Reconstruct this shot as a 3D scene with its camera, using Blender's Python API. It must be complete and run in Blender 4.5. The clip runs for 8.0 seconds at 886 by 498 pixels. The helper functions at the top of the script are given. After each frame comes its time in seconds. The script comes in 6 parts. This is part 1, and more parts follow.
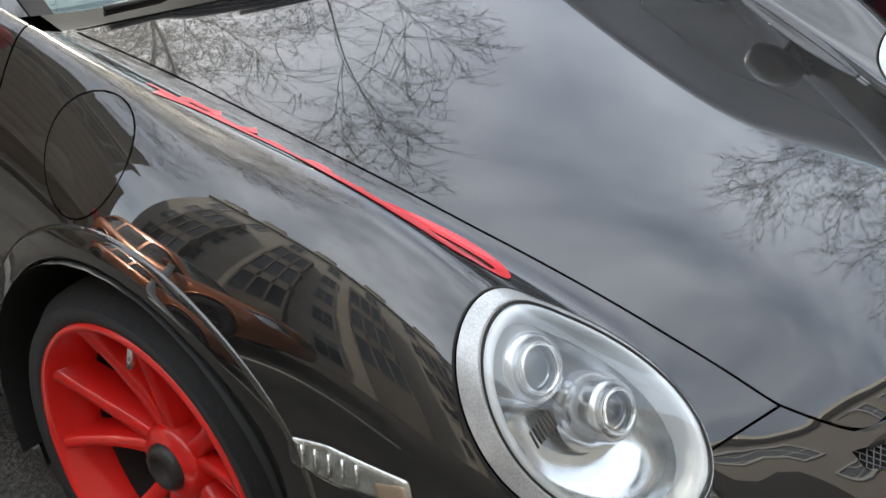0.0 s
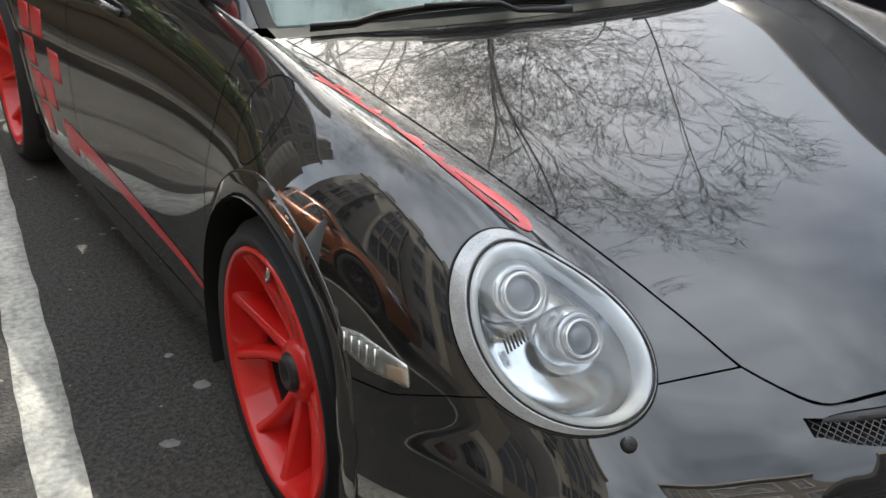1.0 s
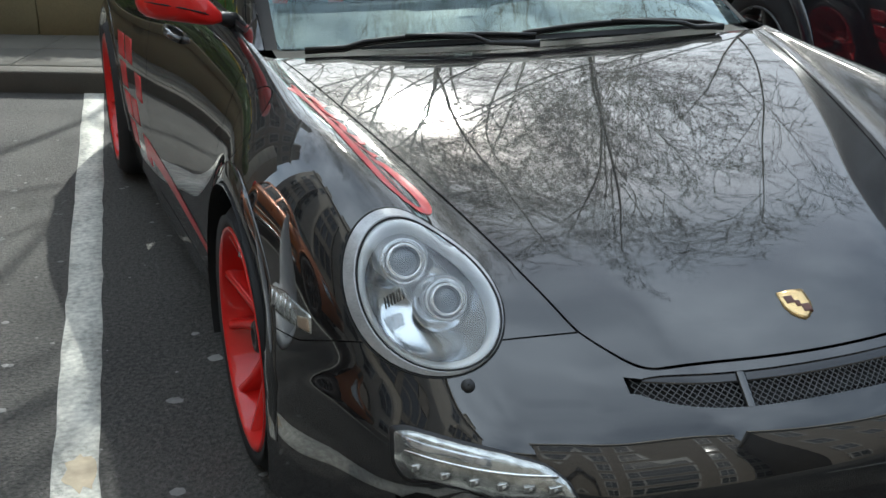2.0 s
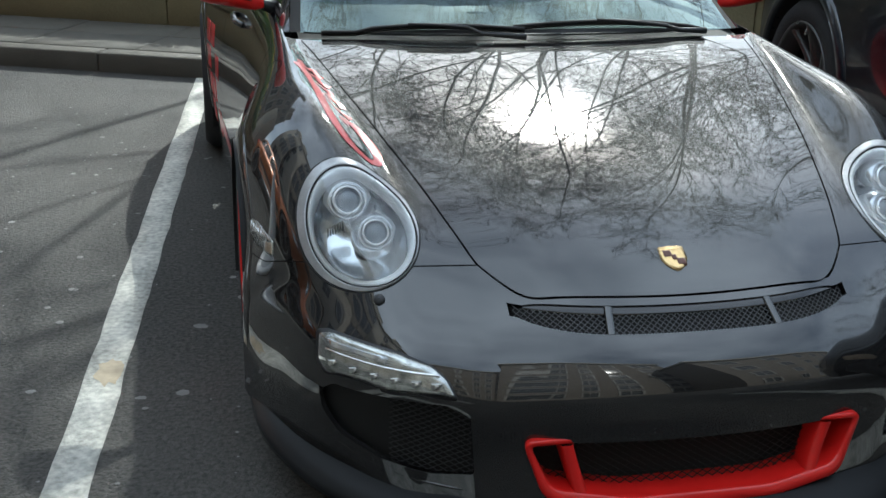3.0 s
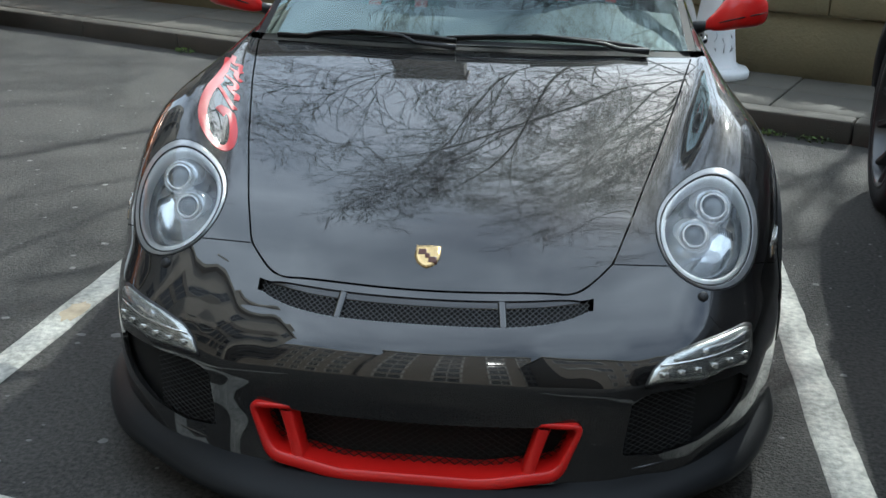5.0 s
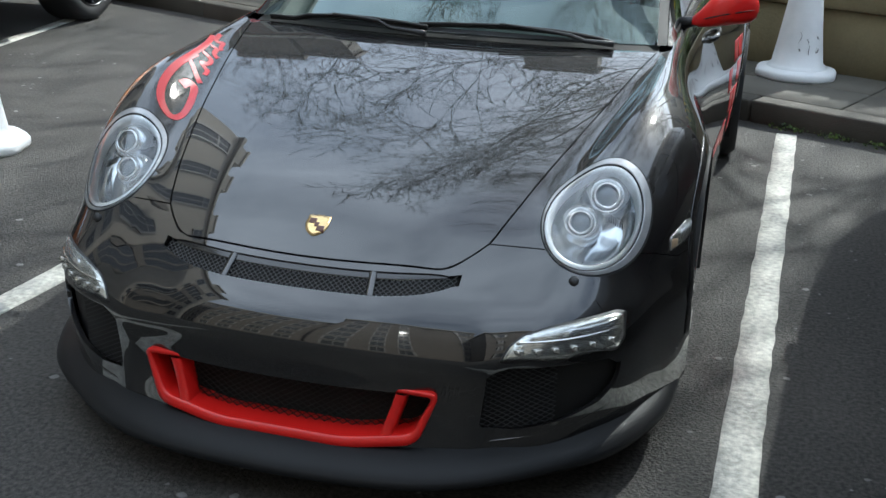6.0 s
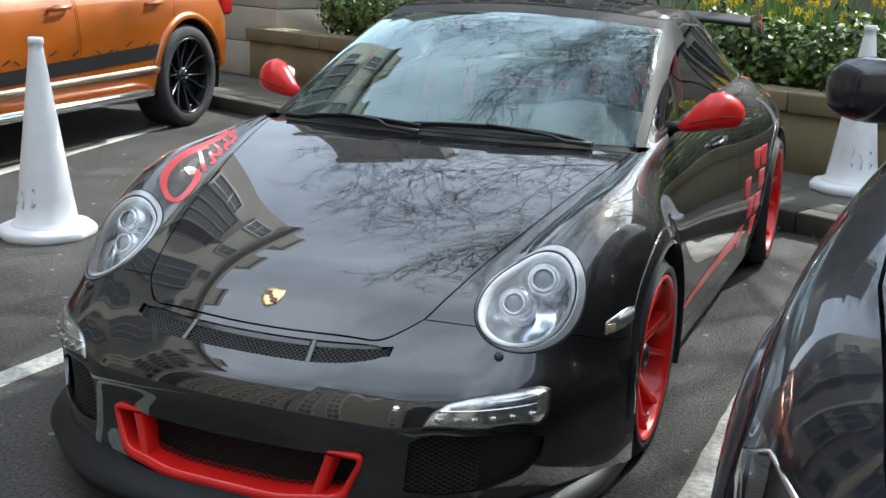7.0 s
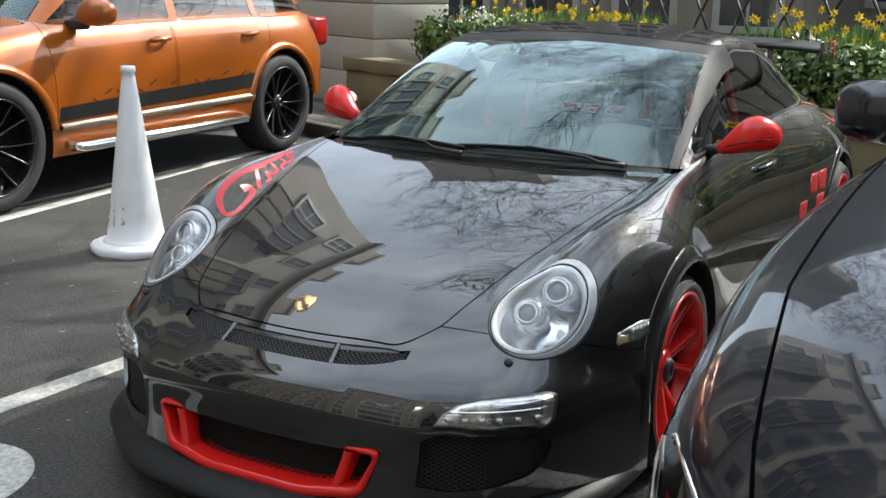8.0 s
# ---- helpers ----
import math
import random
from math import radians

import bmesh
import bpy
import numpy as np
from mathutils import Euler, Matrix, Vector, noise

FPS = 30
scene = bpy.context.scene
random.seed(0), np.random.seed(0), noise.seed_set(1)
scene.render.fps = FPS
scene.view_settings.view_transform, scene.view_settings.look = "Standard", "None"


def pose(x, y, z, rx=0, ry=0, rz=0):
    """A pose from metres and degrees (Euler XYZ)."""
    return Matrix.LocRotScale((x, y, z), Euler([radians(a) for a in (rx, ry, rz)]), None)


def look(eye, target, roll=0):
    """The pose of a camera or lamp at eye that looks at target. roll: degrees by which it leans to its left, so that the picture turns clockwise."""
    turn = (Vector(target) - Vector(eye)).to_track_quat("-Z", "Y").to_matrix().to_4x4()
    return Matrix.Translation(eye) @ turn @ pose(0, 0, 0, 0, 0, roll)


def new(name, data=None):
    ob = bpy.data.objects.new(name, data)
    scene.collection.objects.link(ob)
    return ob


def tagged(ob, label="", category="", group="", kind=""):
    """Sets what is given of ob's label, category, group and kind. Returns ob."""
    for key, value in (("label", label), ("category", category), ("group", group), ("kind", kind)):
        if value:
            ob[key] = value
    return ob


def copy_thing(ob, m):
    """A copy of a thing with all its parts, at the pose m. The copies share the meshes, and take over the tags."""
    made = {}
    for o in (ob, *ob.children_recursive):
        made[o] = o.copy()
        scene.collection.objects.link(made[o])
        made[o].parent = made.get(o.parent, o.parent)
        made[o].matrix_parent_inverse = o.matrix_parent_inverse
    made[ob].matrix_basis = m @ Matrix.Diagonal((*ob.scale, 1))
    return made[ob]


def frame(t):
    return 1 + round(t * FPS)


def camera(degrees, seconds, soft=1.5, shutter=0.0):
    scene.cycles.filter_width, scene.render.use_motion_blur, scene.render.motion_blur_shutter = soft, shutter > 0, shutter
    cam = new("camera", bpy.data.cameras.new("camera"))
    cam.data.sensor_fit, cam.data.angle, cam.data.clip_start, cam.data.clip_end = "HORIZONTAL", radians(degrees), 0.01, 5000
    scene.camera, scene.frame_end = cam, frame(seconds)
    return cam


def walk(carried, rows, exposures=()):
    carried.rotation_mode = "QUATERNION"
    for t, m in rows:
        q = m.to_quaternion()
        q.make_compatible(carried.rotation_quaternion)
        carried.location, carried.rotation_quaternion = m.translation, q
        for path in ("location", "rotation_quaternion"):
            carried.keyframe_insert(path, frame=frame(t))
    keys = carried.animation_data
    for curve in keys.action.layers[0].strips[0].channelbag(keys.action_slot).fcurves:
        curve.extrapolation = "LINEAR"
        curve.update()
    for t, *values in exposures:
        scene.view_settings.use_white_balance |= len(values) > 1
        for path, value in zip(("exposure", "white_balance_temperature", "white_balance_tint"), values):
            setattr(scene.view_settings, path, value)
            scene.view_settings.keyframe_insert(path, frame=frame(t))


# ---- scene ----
cam = camera(44.0, 8.0)
PATH = [
    (0, (-1.517, -0.081, 1.41), (-0.165, 0.982, 0.391), 2.8),
    (0.3, (-1.561, -0.314, 1.389), (-0.327, 0.925, 0.419), 1.4),
    (0.5, (-1.548, -0.417, 1.383), (-0.416, 0.926, 0.426), -0.1),
    (0.8, (-1.477, -0.595, 1.347), (-0.543, 0.933, 0.455), -0.3),
    (1, (-1.433, -0.713, 1.351), (-0.536, 0.876, 0.533), 0.4),
    (1.2, (-1.396, -0.82, 1.346), (-0.496, 0.808, 0.612), 0.2),
    (2.3, (-1.131, -1.388, 1.356), (-0.552, 0.396, 0.663), 1.3),
    (2.5, (-1.086, -1.511, 1.349), (-0.528, 0.31, 0.739), 1.8),
    (3, (-0.929, -1.743, 1.373), (-0.515, 0.083, 0.672), 1.6),
    (3.5, (-0.679, -1.904, 1.409), (-0.477, -0.028, 0.745), 1.9),
    (4, (-0.392, -1.968, 1.419), (-0.214, -0.091, 0.751), 1.7),
    (4.5, (-0.102, -1.98, 1.439), (-0.071, -0.112, 0.724), 1.5),
    (4.7, (0.011, -2.006, 1.438), (-0.025, -0.137, 0.727), 1.7),
    (5.8, (0.852, -2.041, 1.428), (0.355, -0.225, 0.755), 1.2),
    (6, (0.913, -2.043, 1.459), (0.428, -0.241, 0.739), 1.9),
    (6.5, (1.222, -2.059, 1.437), (0.613, -0.236, 0.885), 1.7),
    (7, (1.401, -2.094, 1.444), (0.675, -0.306, 0.918), 1.8),
    (7.5, (1.579, -2.146, 1.452), (0.732, -0.4, 0.969), 2.8),
    (8, (1.695, -2.151, 1.451), (0.777, -0.44, 0.971), 1.1),
]
walk(cam, [(t, look(eye, target, roll)) for t, eye, target, roll in PATH],
     [(0, 1.0, 6850, 6), (1.2, 0.6, 6800, 6), (2.3, 0.25, 6000, 0), (4.7, 0.27, 5950, 0), (6.0, 0.46, 6000, 2), (7.0, 0.66, 6200, 4), (8, 0.62, 6450, 5)])

# ---- light ----
SUN_EL, SUN_AZ = 38.5, 22.0  # degrees; the azimuth runs from +y towards +x
world = bpy.data.worlds.new("sky")
scene.world = world
world.use_nodes = True
wn, wl = world.node_tree.nodes, world.node_tree.links
wn.clear()
w_out = wn.new("ShaderNodeOutputWorld")
w_bg = wn.new("ShaderNodeBackground")
w_sky = wn.new("ShaderNodeTexSky")
w_sky.sky_type = "NISHITA"
w_sky.sun_disc = False
w_sky.sun_elevation = radians(SUN_EL)
w_sky.sun_rotation = radians(SUN_AZ)
w_sky.dust_density = 2.0
w_co = wn.new("ShaderNodeTexCoord")
w_map = wn.new("ShaderNodeMapping")
w_map.inputs["Scale"].default_value = (1.0, 1.0, 1.8)
w_noise = wn.new("ShaderNodeTexNoise")
w_noise.inputs["Scale"].default_value = 1.3
w_noise.inputs["Detail"].default_value = 5.0
w_noise.inputs["Roughness"].default_value = 0.55
w_ramp = wn.new("ShaderNodeValToRGB")
w_ramp.color_ramp.elements[0].position = 0.30
w_ramp.color_ramp.elements[1].position = 0.69
w_mix = wn.new("ShaderNodeMix")
w_mix.data_type = "RGBA"
w_mix.inputs["B"].default_value = (13.2, 14.2, 16.2, 1)
wl.new(w_co.outputs["Generated"], w_map.inputs["Vector"])
wl.new(w_map.outputs["Vector"], w_noise.inputs["Vector"])
wl.new(w_noise.outputs["Fac"], w_ramp.inputs["Fac"])
wl.new(w_ramp.outputs["Color"], w_mix.inputs["Factor"])
wl.new(w_sky.outputs["Color"], w_mix.inputs["A"])
# bright haze round the sun
w_dot = wn.new("ShaderNodeVectorMath")
w_dot.operation = "DOT_PRODUCT"
w_nrm = wn.new("ShaderNodeVectorMath")
w_nrm.operation = "NORMALIZE"
wl.new(w_co.outputs["Generated"], w_nrm.inputs[0])
wl.new(w_nrm.outputs[0], w_dot.inputs[0])
w_dot.inputs[1].default_value = (math.sin(radians(SUN_AZ)) * math.cos(radians(SUN_EL)), math.cos(radians(SUN_AZ)) * math.cos(radians(SUN_EL)), math.sin(radians(SUN_EL)))
w_max = wn.new("ShaderNodeMath")
w_max.operation = "MAXIMUM"
w_max.inputs[1].default_value = 0.0
wl.new(w_dot.outputs["Value"], w_max.inputs[0])
w_halo = []
for power, gain in ((3.0, 0.10), (40.0, 0.18), (2200.0, 130.0)):
    w_pow = wn.new("ShaderNodeMath")
    w_pow.operation = "POWER"
    w_pow.inputs[1].default_value = power
    wl.new(w_max.outputs[0], w_pow.inputs[0])
    w_gain = wn.new("ShaderNodeMath")
    w_gain.operation = "MULTIPLY_ADD"
    w_gain.inputs[1].default_value = gain
    wl.new(w_pow.outputs[0], w_gain.inputs[0])
    if w_halo:
        wl.new(w_halo[-1], w_gain.inputs[2])
    else:
        w_gain.inputs[2].default_value = 1.0
    w_halo.append(w_gain.outputs[0])
w_bright = wn.new("ShaderNodeVectorMath")
w_bright.operation = "SCALE"
wl.new(w_mix.outputs["Result"], w_bright.inputs[0])
wl.new(w_halo[-1], w_bright.inputs["Scale"])
wl.new(w_bright.outputs[0], w_bg.inputs["Color"])
w_bg.inputs["Strength"].default_value = 0.140
wl.new(w_bg.outputs["Background"], w_out.inputs["Surface"])
sun_data = bpy.data.lights.new("sun", "SUN")
sun_data.energy, sun_data.angle, sun_data.color = 5.4, radians(0.55), (1.0, 0.97, 0.92)
sun = new("sun", sun_data)
_d = Vector((math.sin(radians(SUN_AZ)) * math.cos(radians(SUN_EL)), math.cos(radians(SUN_AZ)) * math.cos(radians(SUN_EL)), math.sin(radians(SUN_EL))))
sun.matrix_world = look(_d * 50, (0, 0, 0))


# ---- materials ----
def material(name, color, rough=0.5, metal=0.0, coat=0.0, var=0.15, scale=3.0, fine=60.0, bump=0.0, bump_scale=120.0, rvar=0.1, alt=None, spec=0.5, island=0.0, per_object=0.0, coat_ior=1.55, fine_w=0.5):
    """A painted or raw surface: two scales of colour variation, rough patches, fine relief."""
    m = bpy.data.materials.new(name)
    m.use_nodes = True
    nt, b = m.node_tree, m.node_tree.nodes["Principled BSDF"]
    co = nt.nodes.new("ShaderNodeTexCoord")
    def noise_node(sc, det):
        n = nt.nodes.new("ShaderNodeTexNoise")
        n.inputs["Scale"].default_value, n.inputs["Detail"].default_value = sc, det
        nt.links.new(co.outputs["Object"], n.inputs["Vector"])
        return n.outputs["Fac"]
    big, small = noise_node(scale, 5), noise_node(fine, 3)
    mixn = nt.nodes.new("ShaderNodeMix")
    mixn.data_type = "RGBA"
    lo = tuple(c * (1 - var) for c in color)
    hi = tuple(min(1, c * (1 + var)) for c in (alt or color))
    mixn.inputs["A"].default_value, mixn.inputs["B"].default_value = (*lo, 1), (*hi, 1)
    add = nt.nodes.new("ShaderNodeMath")
    add.operation = "MULTIPLY_ADD"
    nt.links.new(small, add.inputs[0])
    add.inputs[1].default_value = fine_w
    sub = nt.nodes.new("ShaderNodeMath")
    sub.operation = "MULTIPLY_ADD"
    nt.links.new(big, sub.inputs[0])
    sub.inputs[1].default_value, sub.inputs[2].default_value = 1.4, -0.2 - fine_w / 2
    nt.links.new(sub.outputs[0], add.inputs[2])
    fac = add.outputs[0]
    if per_object or island:
        if island:
            g = nt.nodes.new("ShaderNodeNewGeometry").outputs["Random Per Island"]
        else:
            g = nt.nodes.new("ShaderNodeObjectInfo").outputs["Random"]
        more = nt.nodes.new("ShaderNodeMath")
        more.operation = "MULTIPLY_ADD"
        nt.links.new(g, more.inputs[0])
        more.inputs[1].default_value = (per_object or island) * 2
        off = nt.nodes.new("ShaderNodeMath")
        off.operation = "SUBTRACT"
        nt.links.new(fac, off.inputs[0])
        off.inputs[1].default_value = per_object or island
        nt.links.new(off.outputs[0], more.inputs[2])
        fac = more.outputs[0]
    cl = nt.nodes.new("ShaderNodeClamp")
    nt.links.new(fac, cl.inputs["Value"])
    nt.links.new(cl.outputs[0], mixn.inputs["Factor"])
    nt.links.new(mixn.outputs["Result"], b.inputs["Base Color"])
    rr = nt.nodes.new("ShaderNodeMapRange")
    rr.inputs["To Min"].default_value, rr.inputs["To Max"].default_value = max(0, rough - rvar), min(1, rough + rvar)
    nt.links.new(big, rr.inputs["Value"])
    nt.links.new(rr.outputs[0], b.inputs["Roughness"])
    b.inputs["Metallic"].default_value = metal
    b.inputs["Specular IOR Level"].default_value = spec
    b.inputs["Coat Weight"].default_value = coat
    b.inputs["Coat Roughness"].default_value = 0.02
    b.inputs["Coat IOR"].default_value = coat_ior
    if bump:
        bp = nt.nodes.new("ShaderNodeBump")
        bp.inputs["Strength"].default_value = bump
        bp.inputs["Distance"].default_value = 0.01
        nt.links.new(noise_node(bump_scale, 4), bp.inputs["Height"])
        nt.links.new(bp.outputs[0], b.inputs["Normal"])
    return m


def glass(name, tint, rough=0.0, gain=1.6, gloss=(1, 1, 1)):
    """Thin glass: reflects by angle, lets the rest pass with a tint."""
    m = bpy.data.materials.new(name)
    m.use_nodes = True
    nt = m.node_tree
    nt.nodes.clear()
    out = nt.nodes.new("ShaderNodeOutputMaterial")
    mix = nt.nodes.new("ShaderNodeMixShader")
    fr = nt.nodes.new("ShaderNodeFresnel")
    fr.inputs["IOR"].default_value = 1.52
    mul = nt.nodes.new("ShaderNodeMath")
    mul.operation = "MULTIPLY"
    mul.inputs[1].default_value = gain
    mul.use_clamp = True
    nt.links.new(fr.outputs[0], mul.inputs[0])
    tr = nt.nodes.new("ShaderNodeBsdfTransparent")
    tr.inputs["Color"].default_value = (*tint, 1)
    gl = nt.nodes.new("ShaderNodeBsdfGlossy")
    gl.inputs["Roughness"].default_value = rough
    gl.inputs["Color"].default_value = (*gloss, 1)
    nt.links.new(mul.outputs[0], mix.inputs[0])
    nt.links.new(tr.outputs[0], mix.inputs[1])
    nt.links.new(gl.outputs[0], mix.inputs[2])
    nt.links.new(mix.outputs[0], out.inputs["Surface"])
    return m


M_PAINT = material("grey_metallic_paint", (0.0095, 0.009, 0.009), 0.5, 0.08, 1.0, 0.06, 1.5, 900, rvar=0.03, spec=0.1, coat_ior=1.82)
M_RED = material("red_paint", (0.64, 0.014, 0.012), 0.3, 0.0, 0.5, 0.08, 4, 300, rvar=0.05, spec=0.2)
M_REDFLAT = material("red_film", (0.55, 0.018, 0.025), 0.35, 0.0, 0.4, 0.06, 6, 200)
M_BLACK = material("black_plastic", (0.018, 0.018, 0.019), 0.45, 0.0, 0.0, 0.25, 8, 200, bump=0.1, bump_scale=400)
M_LIP = material("dark_lip_plastic", (0.011, 0.0115, 0.0125), 0.45, 0.0, 0.0, 0.2, 6, 200, spec=0.2)
M_RUBBER = material("tyre_rubber", (0.016, 0.016, 0.017), 0.75, 0.0, 0.0, 0.3, 12, 150, bump=0.2, bump_scale=150)
M_GAP = material("black_seal_and_shade", (0.006, 0.006, 0.006), 0.7)
M_DARK = material("dark_interior", (0.02, 0.021, 0.023), 0.7, var=0.3)
M_CHROME = material("bright_reflector", (0.95, 0.95, 0.94), 0.09, 0.95, var=0.06, rvar=0.05)
M_SILVER = material("silver_grey", (0.62, 0.63, 0.64), 0.17, 0.85, var=0.08)
M_RING = material("dotted_grey_ring", (0.42, 0.43, 0.44), 0.35, 0.4, 0.6, 0.3, 30, 420, fine_w=1.6)
M_BRIGHT = material("bright_white_trim", (0.86, 0.87, 0.87), 0.35, 0.0, 0.5, var=0.05)
M_GOLD = material("gold_enamel", (0.78, 0.56, 0.27), 0.28, 0.8, var=0.1)
M_BROWN = material("brown_enamel", (0.11, 0.035, 0.02), 0.35)
M_LENS = glass("clear_lens", (0.94, 0.96, 0.97))
M_CLEAR = glass("clear_cover", (0.95, 0.96, 0.96), 0.0, 0.8)
M_WIND = glass("windscreen_glass", (0.66, 0.82, 0.80), 0.0, 2.05, (0.82, 1.0, 1.0))
M_SIDEG = glass("side_glass", (0.42, 0.48, 0.47))
M_ASPHALT = material("asphalt", (0.052, 0.0485, 0.043), 0.85, var=0.66, scale=0.9, fine=75, bump=1.0, bump_scale=120, rvar=0.08, fine_w=2.2)
M_LINE = material("worn_white_paint", (0.46, 0.45, 0.40), 0.75, var=0.5, scale=5, fine=55, bump=0.5, bump_scale=150, fine_w=1.6)
M_KERB = material("kerb_stone", (0.068, 0.060, 0.047), 0.85, var=0.3, scale=4, fine=90, bump=0.4, per_object=0.2)
M_SLAB = material("pavement_slab", (0.098, 0.090, 0.073), 0.85, var=0.2, scale=2.5, fine=120, bump=0.3, per_object=0.25)
M_STONE = material("sandstone_block", (0.185, 0.155, 0.085), 0.85, var=0.25, scale=2.5, fine=60, bump=0.4, bump_scale=60, per_object=0.2)
M_PALE = material("pale_limestone", (0.40, 0.37, 0.31), 0.85, var=0.15, scale=1.5, fine=40, bump=0.3)
M_FACADE = material("facade_stone", (0.21, 0.195, 0.165), 0.85, var=0.2, scale=0.6, fine=20)
M_BRICK = material("dark_brick_facade", (0.135, 0.117, 0.098), 0.85, var=0.25, scale=0.7, fine=25)
M_TOWN = material("brown_stone_facade", (0.19, 0.165, 0.135), 0.85, var=0.22, scale=0.7, fine=25)
M_PALETOWN = material("pale_brown_stone_facade", (0.43, 0.39, 0.33), 0.85, var=0.2, scale=0.7, fine=25)
M_PANE = material("dark_window_pane", (0.03, 0.035, 0.04), 0.06, 0.0, 0.6)
M_WHITE = material("white_window_frame", (0.28, 0.27, 0.25), 0.5)
M_CONE = material("white_cone_plastic", (0.78, 0.79, 0.79), 0.45, var=0.07, scale=9, fine=90)
M_SCUFF = material("dark_scuff", (0.12, 0.11, 0.10), 0.8, var=0.5, scale=40)
M_SOIL = material("planter_soil", (0.045, 0.032, 0.022), 0.95, var=0.4, bump=0.8, bump_scale=40)
M_LEAF = material("hedge_leaf", (0.038, 0.072, 0.018), 0.5, var=0.5, alt=(0.11, 0.17, 0.038), island=0.5)
M_BLADE = material("daffodil_blade", (0.07, 0.15, 0.03), 0.5, var=0.35, alt=(0.12, 0.22, 0.05), island=0.4)
M_YELLOW = material("yellow_petal", (0.80, 0.58, 0.03), 0.6, var=0.12, island=0.3)
M_PETAL = material("white_petal", (0.75, 0.74, 0.66), 0.6, var=0.12)
M_BARK = material("tree_bark", (0.055, 0.047, 0.04), 0.9, var=0.35, scale=3, fine=30, bump=0.6, bump_scale=25)
M_IRON = material("black_iron", (0.012, 0.012, 0.013), 0.5, 0.2)
M_ORANGE = material("orange_metallic_paint", (0.37, 0.088, 0.003), 0.32, 0.3, 1.0, 0.08, 1.2, 700, rvar=0.03)
M_BLUEBLACK = material("blue_black_paint", (0.010, 0.012, 0.018), 0.3, 0.2, 1.0, 0.1, 1.5, 700, rvar=0.03, coat_ior=1.62, spec=0.15)
M_GLOSSBLACK = material("gloss_black_rim", (0.012, 0.012, 0.013), 0.22, 0.2, 0.6)
M_GREYRIM = material("dark_grey_rim", (0.07, 0.07, 0.072), 0.3, 0.6, 0.4, 0.1)
M_TAIL = material("red_tail_lens", (0.38, 0.012, 0.012), 0.15, coat=0.6)
M_REDCLOTH = material("red_belt_cloth", (0.45, 0.03, 0.02), 0.8)


# ---- mesh helpers ----
def put(name, bm, mat, parent=None, smooth=True, label=""):
    me = bpy.data.meshes.new(name)
    if smooth:
        for f in bm.faces:
            f.smooth = True
    bm.to_mesh(me)
    bm.free()
    me.materials.append(mat)
    ob = new(name, me)
    if parent:
        ob.parent = parent
    if label:
        tagged(ob, label)
    return ob


def part(name, bm, mat, parent, label="", smooth=True):
    return put(name, bm, mat, parent, smooth, label)


def raw(name, verts, faces, mat, parent=None, smooth=False, label=""):
    me = bpy.data.meshes.new(name)
    me.from_pydata([tuple(v) for v in verts], [], faces)
    if smooth:
        me.shade_smooth()
    me.materials.append(mat)
    ob = new(name, me)
    if parent:
        ob.parent = parent
    if label:
        tagged(ob, label)
    return ob


def thing(name, m, label, category, group="", kind=""):
    ob = new(name)
    ob.empty_display_size = 0.1
    ob.matrix_world = m
    return tagged(ob, label, category, group, kind)


def box(bm, x0, y0, z0, x1, y1, z1, bevel=0.0, m=None, seg=2):
    r = bmesh.ops.create_cube(bm, size=1.0)
    vs = r["verts"]
    for v in vs:
        v.co = Vector(((x0 + x1) / 2 + v.co.x * (x1 - x0), (y0 + y1) / 2 + v.co.y * (y1 - y0), (z0 + z1) / 2 + v.co.z * (z1 - z0)))
    if bevel:
        es = list({e for v in vs for e in v.link_edges})
        r = bmesh.ops.bevel(bm, geom=es, offset=bevel, segments=seg, profile=0.5, affect="EDGES")
        vs = list({v for f in r["faces"] for v in f.verts} | {v for v in vs if v.is_valid})
    if m is not None:
        for v in vs:
            v.co = m @ v.co
    return vs


def boxbm(*a, **k):
    bm = bmesh.new()
    box(bm, *a, **k)
    return bm


def tube(bm, pts, r, sides=8, caps=True):
    """A round bar along points; r is one radius or one per point."""
    pts = [Vector(p) for p in pts]
    rr = r if isinstance(r, (list, tuple)) else [r] * len(pts)
    rings = []
    up = Vector((0, 0, 1))
    for i, p in enumerate(pts):
        t = (pts[min(i + 1, len(pts) - 1)] - pts[max(i - 1, 0)]).normalized()
        a = t.cross(up)
        if a.length < 0.05:
            a = t.cross(Vector((1, 0, 0)))
        a.normalize()
        b = t.cross(a)
        rings.append([bm.verts.new(p + (a * math.cos(2 * math.pi * k / sides) + b * math.sin(2 * math.pi * k / sides)) * rr[i]) for k in range(sides)])
    for q, w in zip(rings, rings[1:]):
        for k in range(sides):
            bm.faces.new((q[k], q[(k + 1) % sides], w[(k + 1) % sides], w[k]))
    if caps and sides > 2:
        bm.faces.new(rings[0][::-1])
        bm.faces.new(rings[-1])


def lathe(bm, profile, sides=48, m=None):
    """Turns (radius, height) pairs round the z axis."""
    rings = []
    for r, z in profile:
        ring = []
        for k in range(sides):
            a = 2 * math.pi * k / sides
            co = Vector((r * math.cos(a), r * math.sin(a), z))
            ring.append(bm.verts.new(m @ co if m is not None else co))
        rings.append(ring)
    for q, w in zip(rings, rings[1:]):
        for k in range(sides):
            bm.faces.new((q[k], q[(k + 1) % sides], w[(k + 1) % sides], w[k]))
    return rings


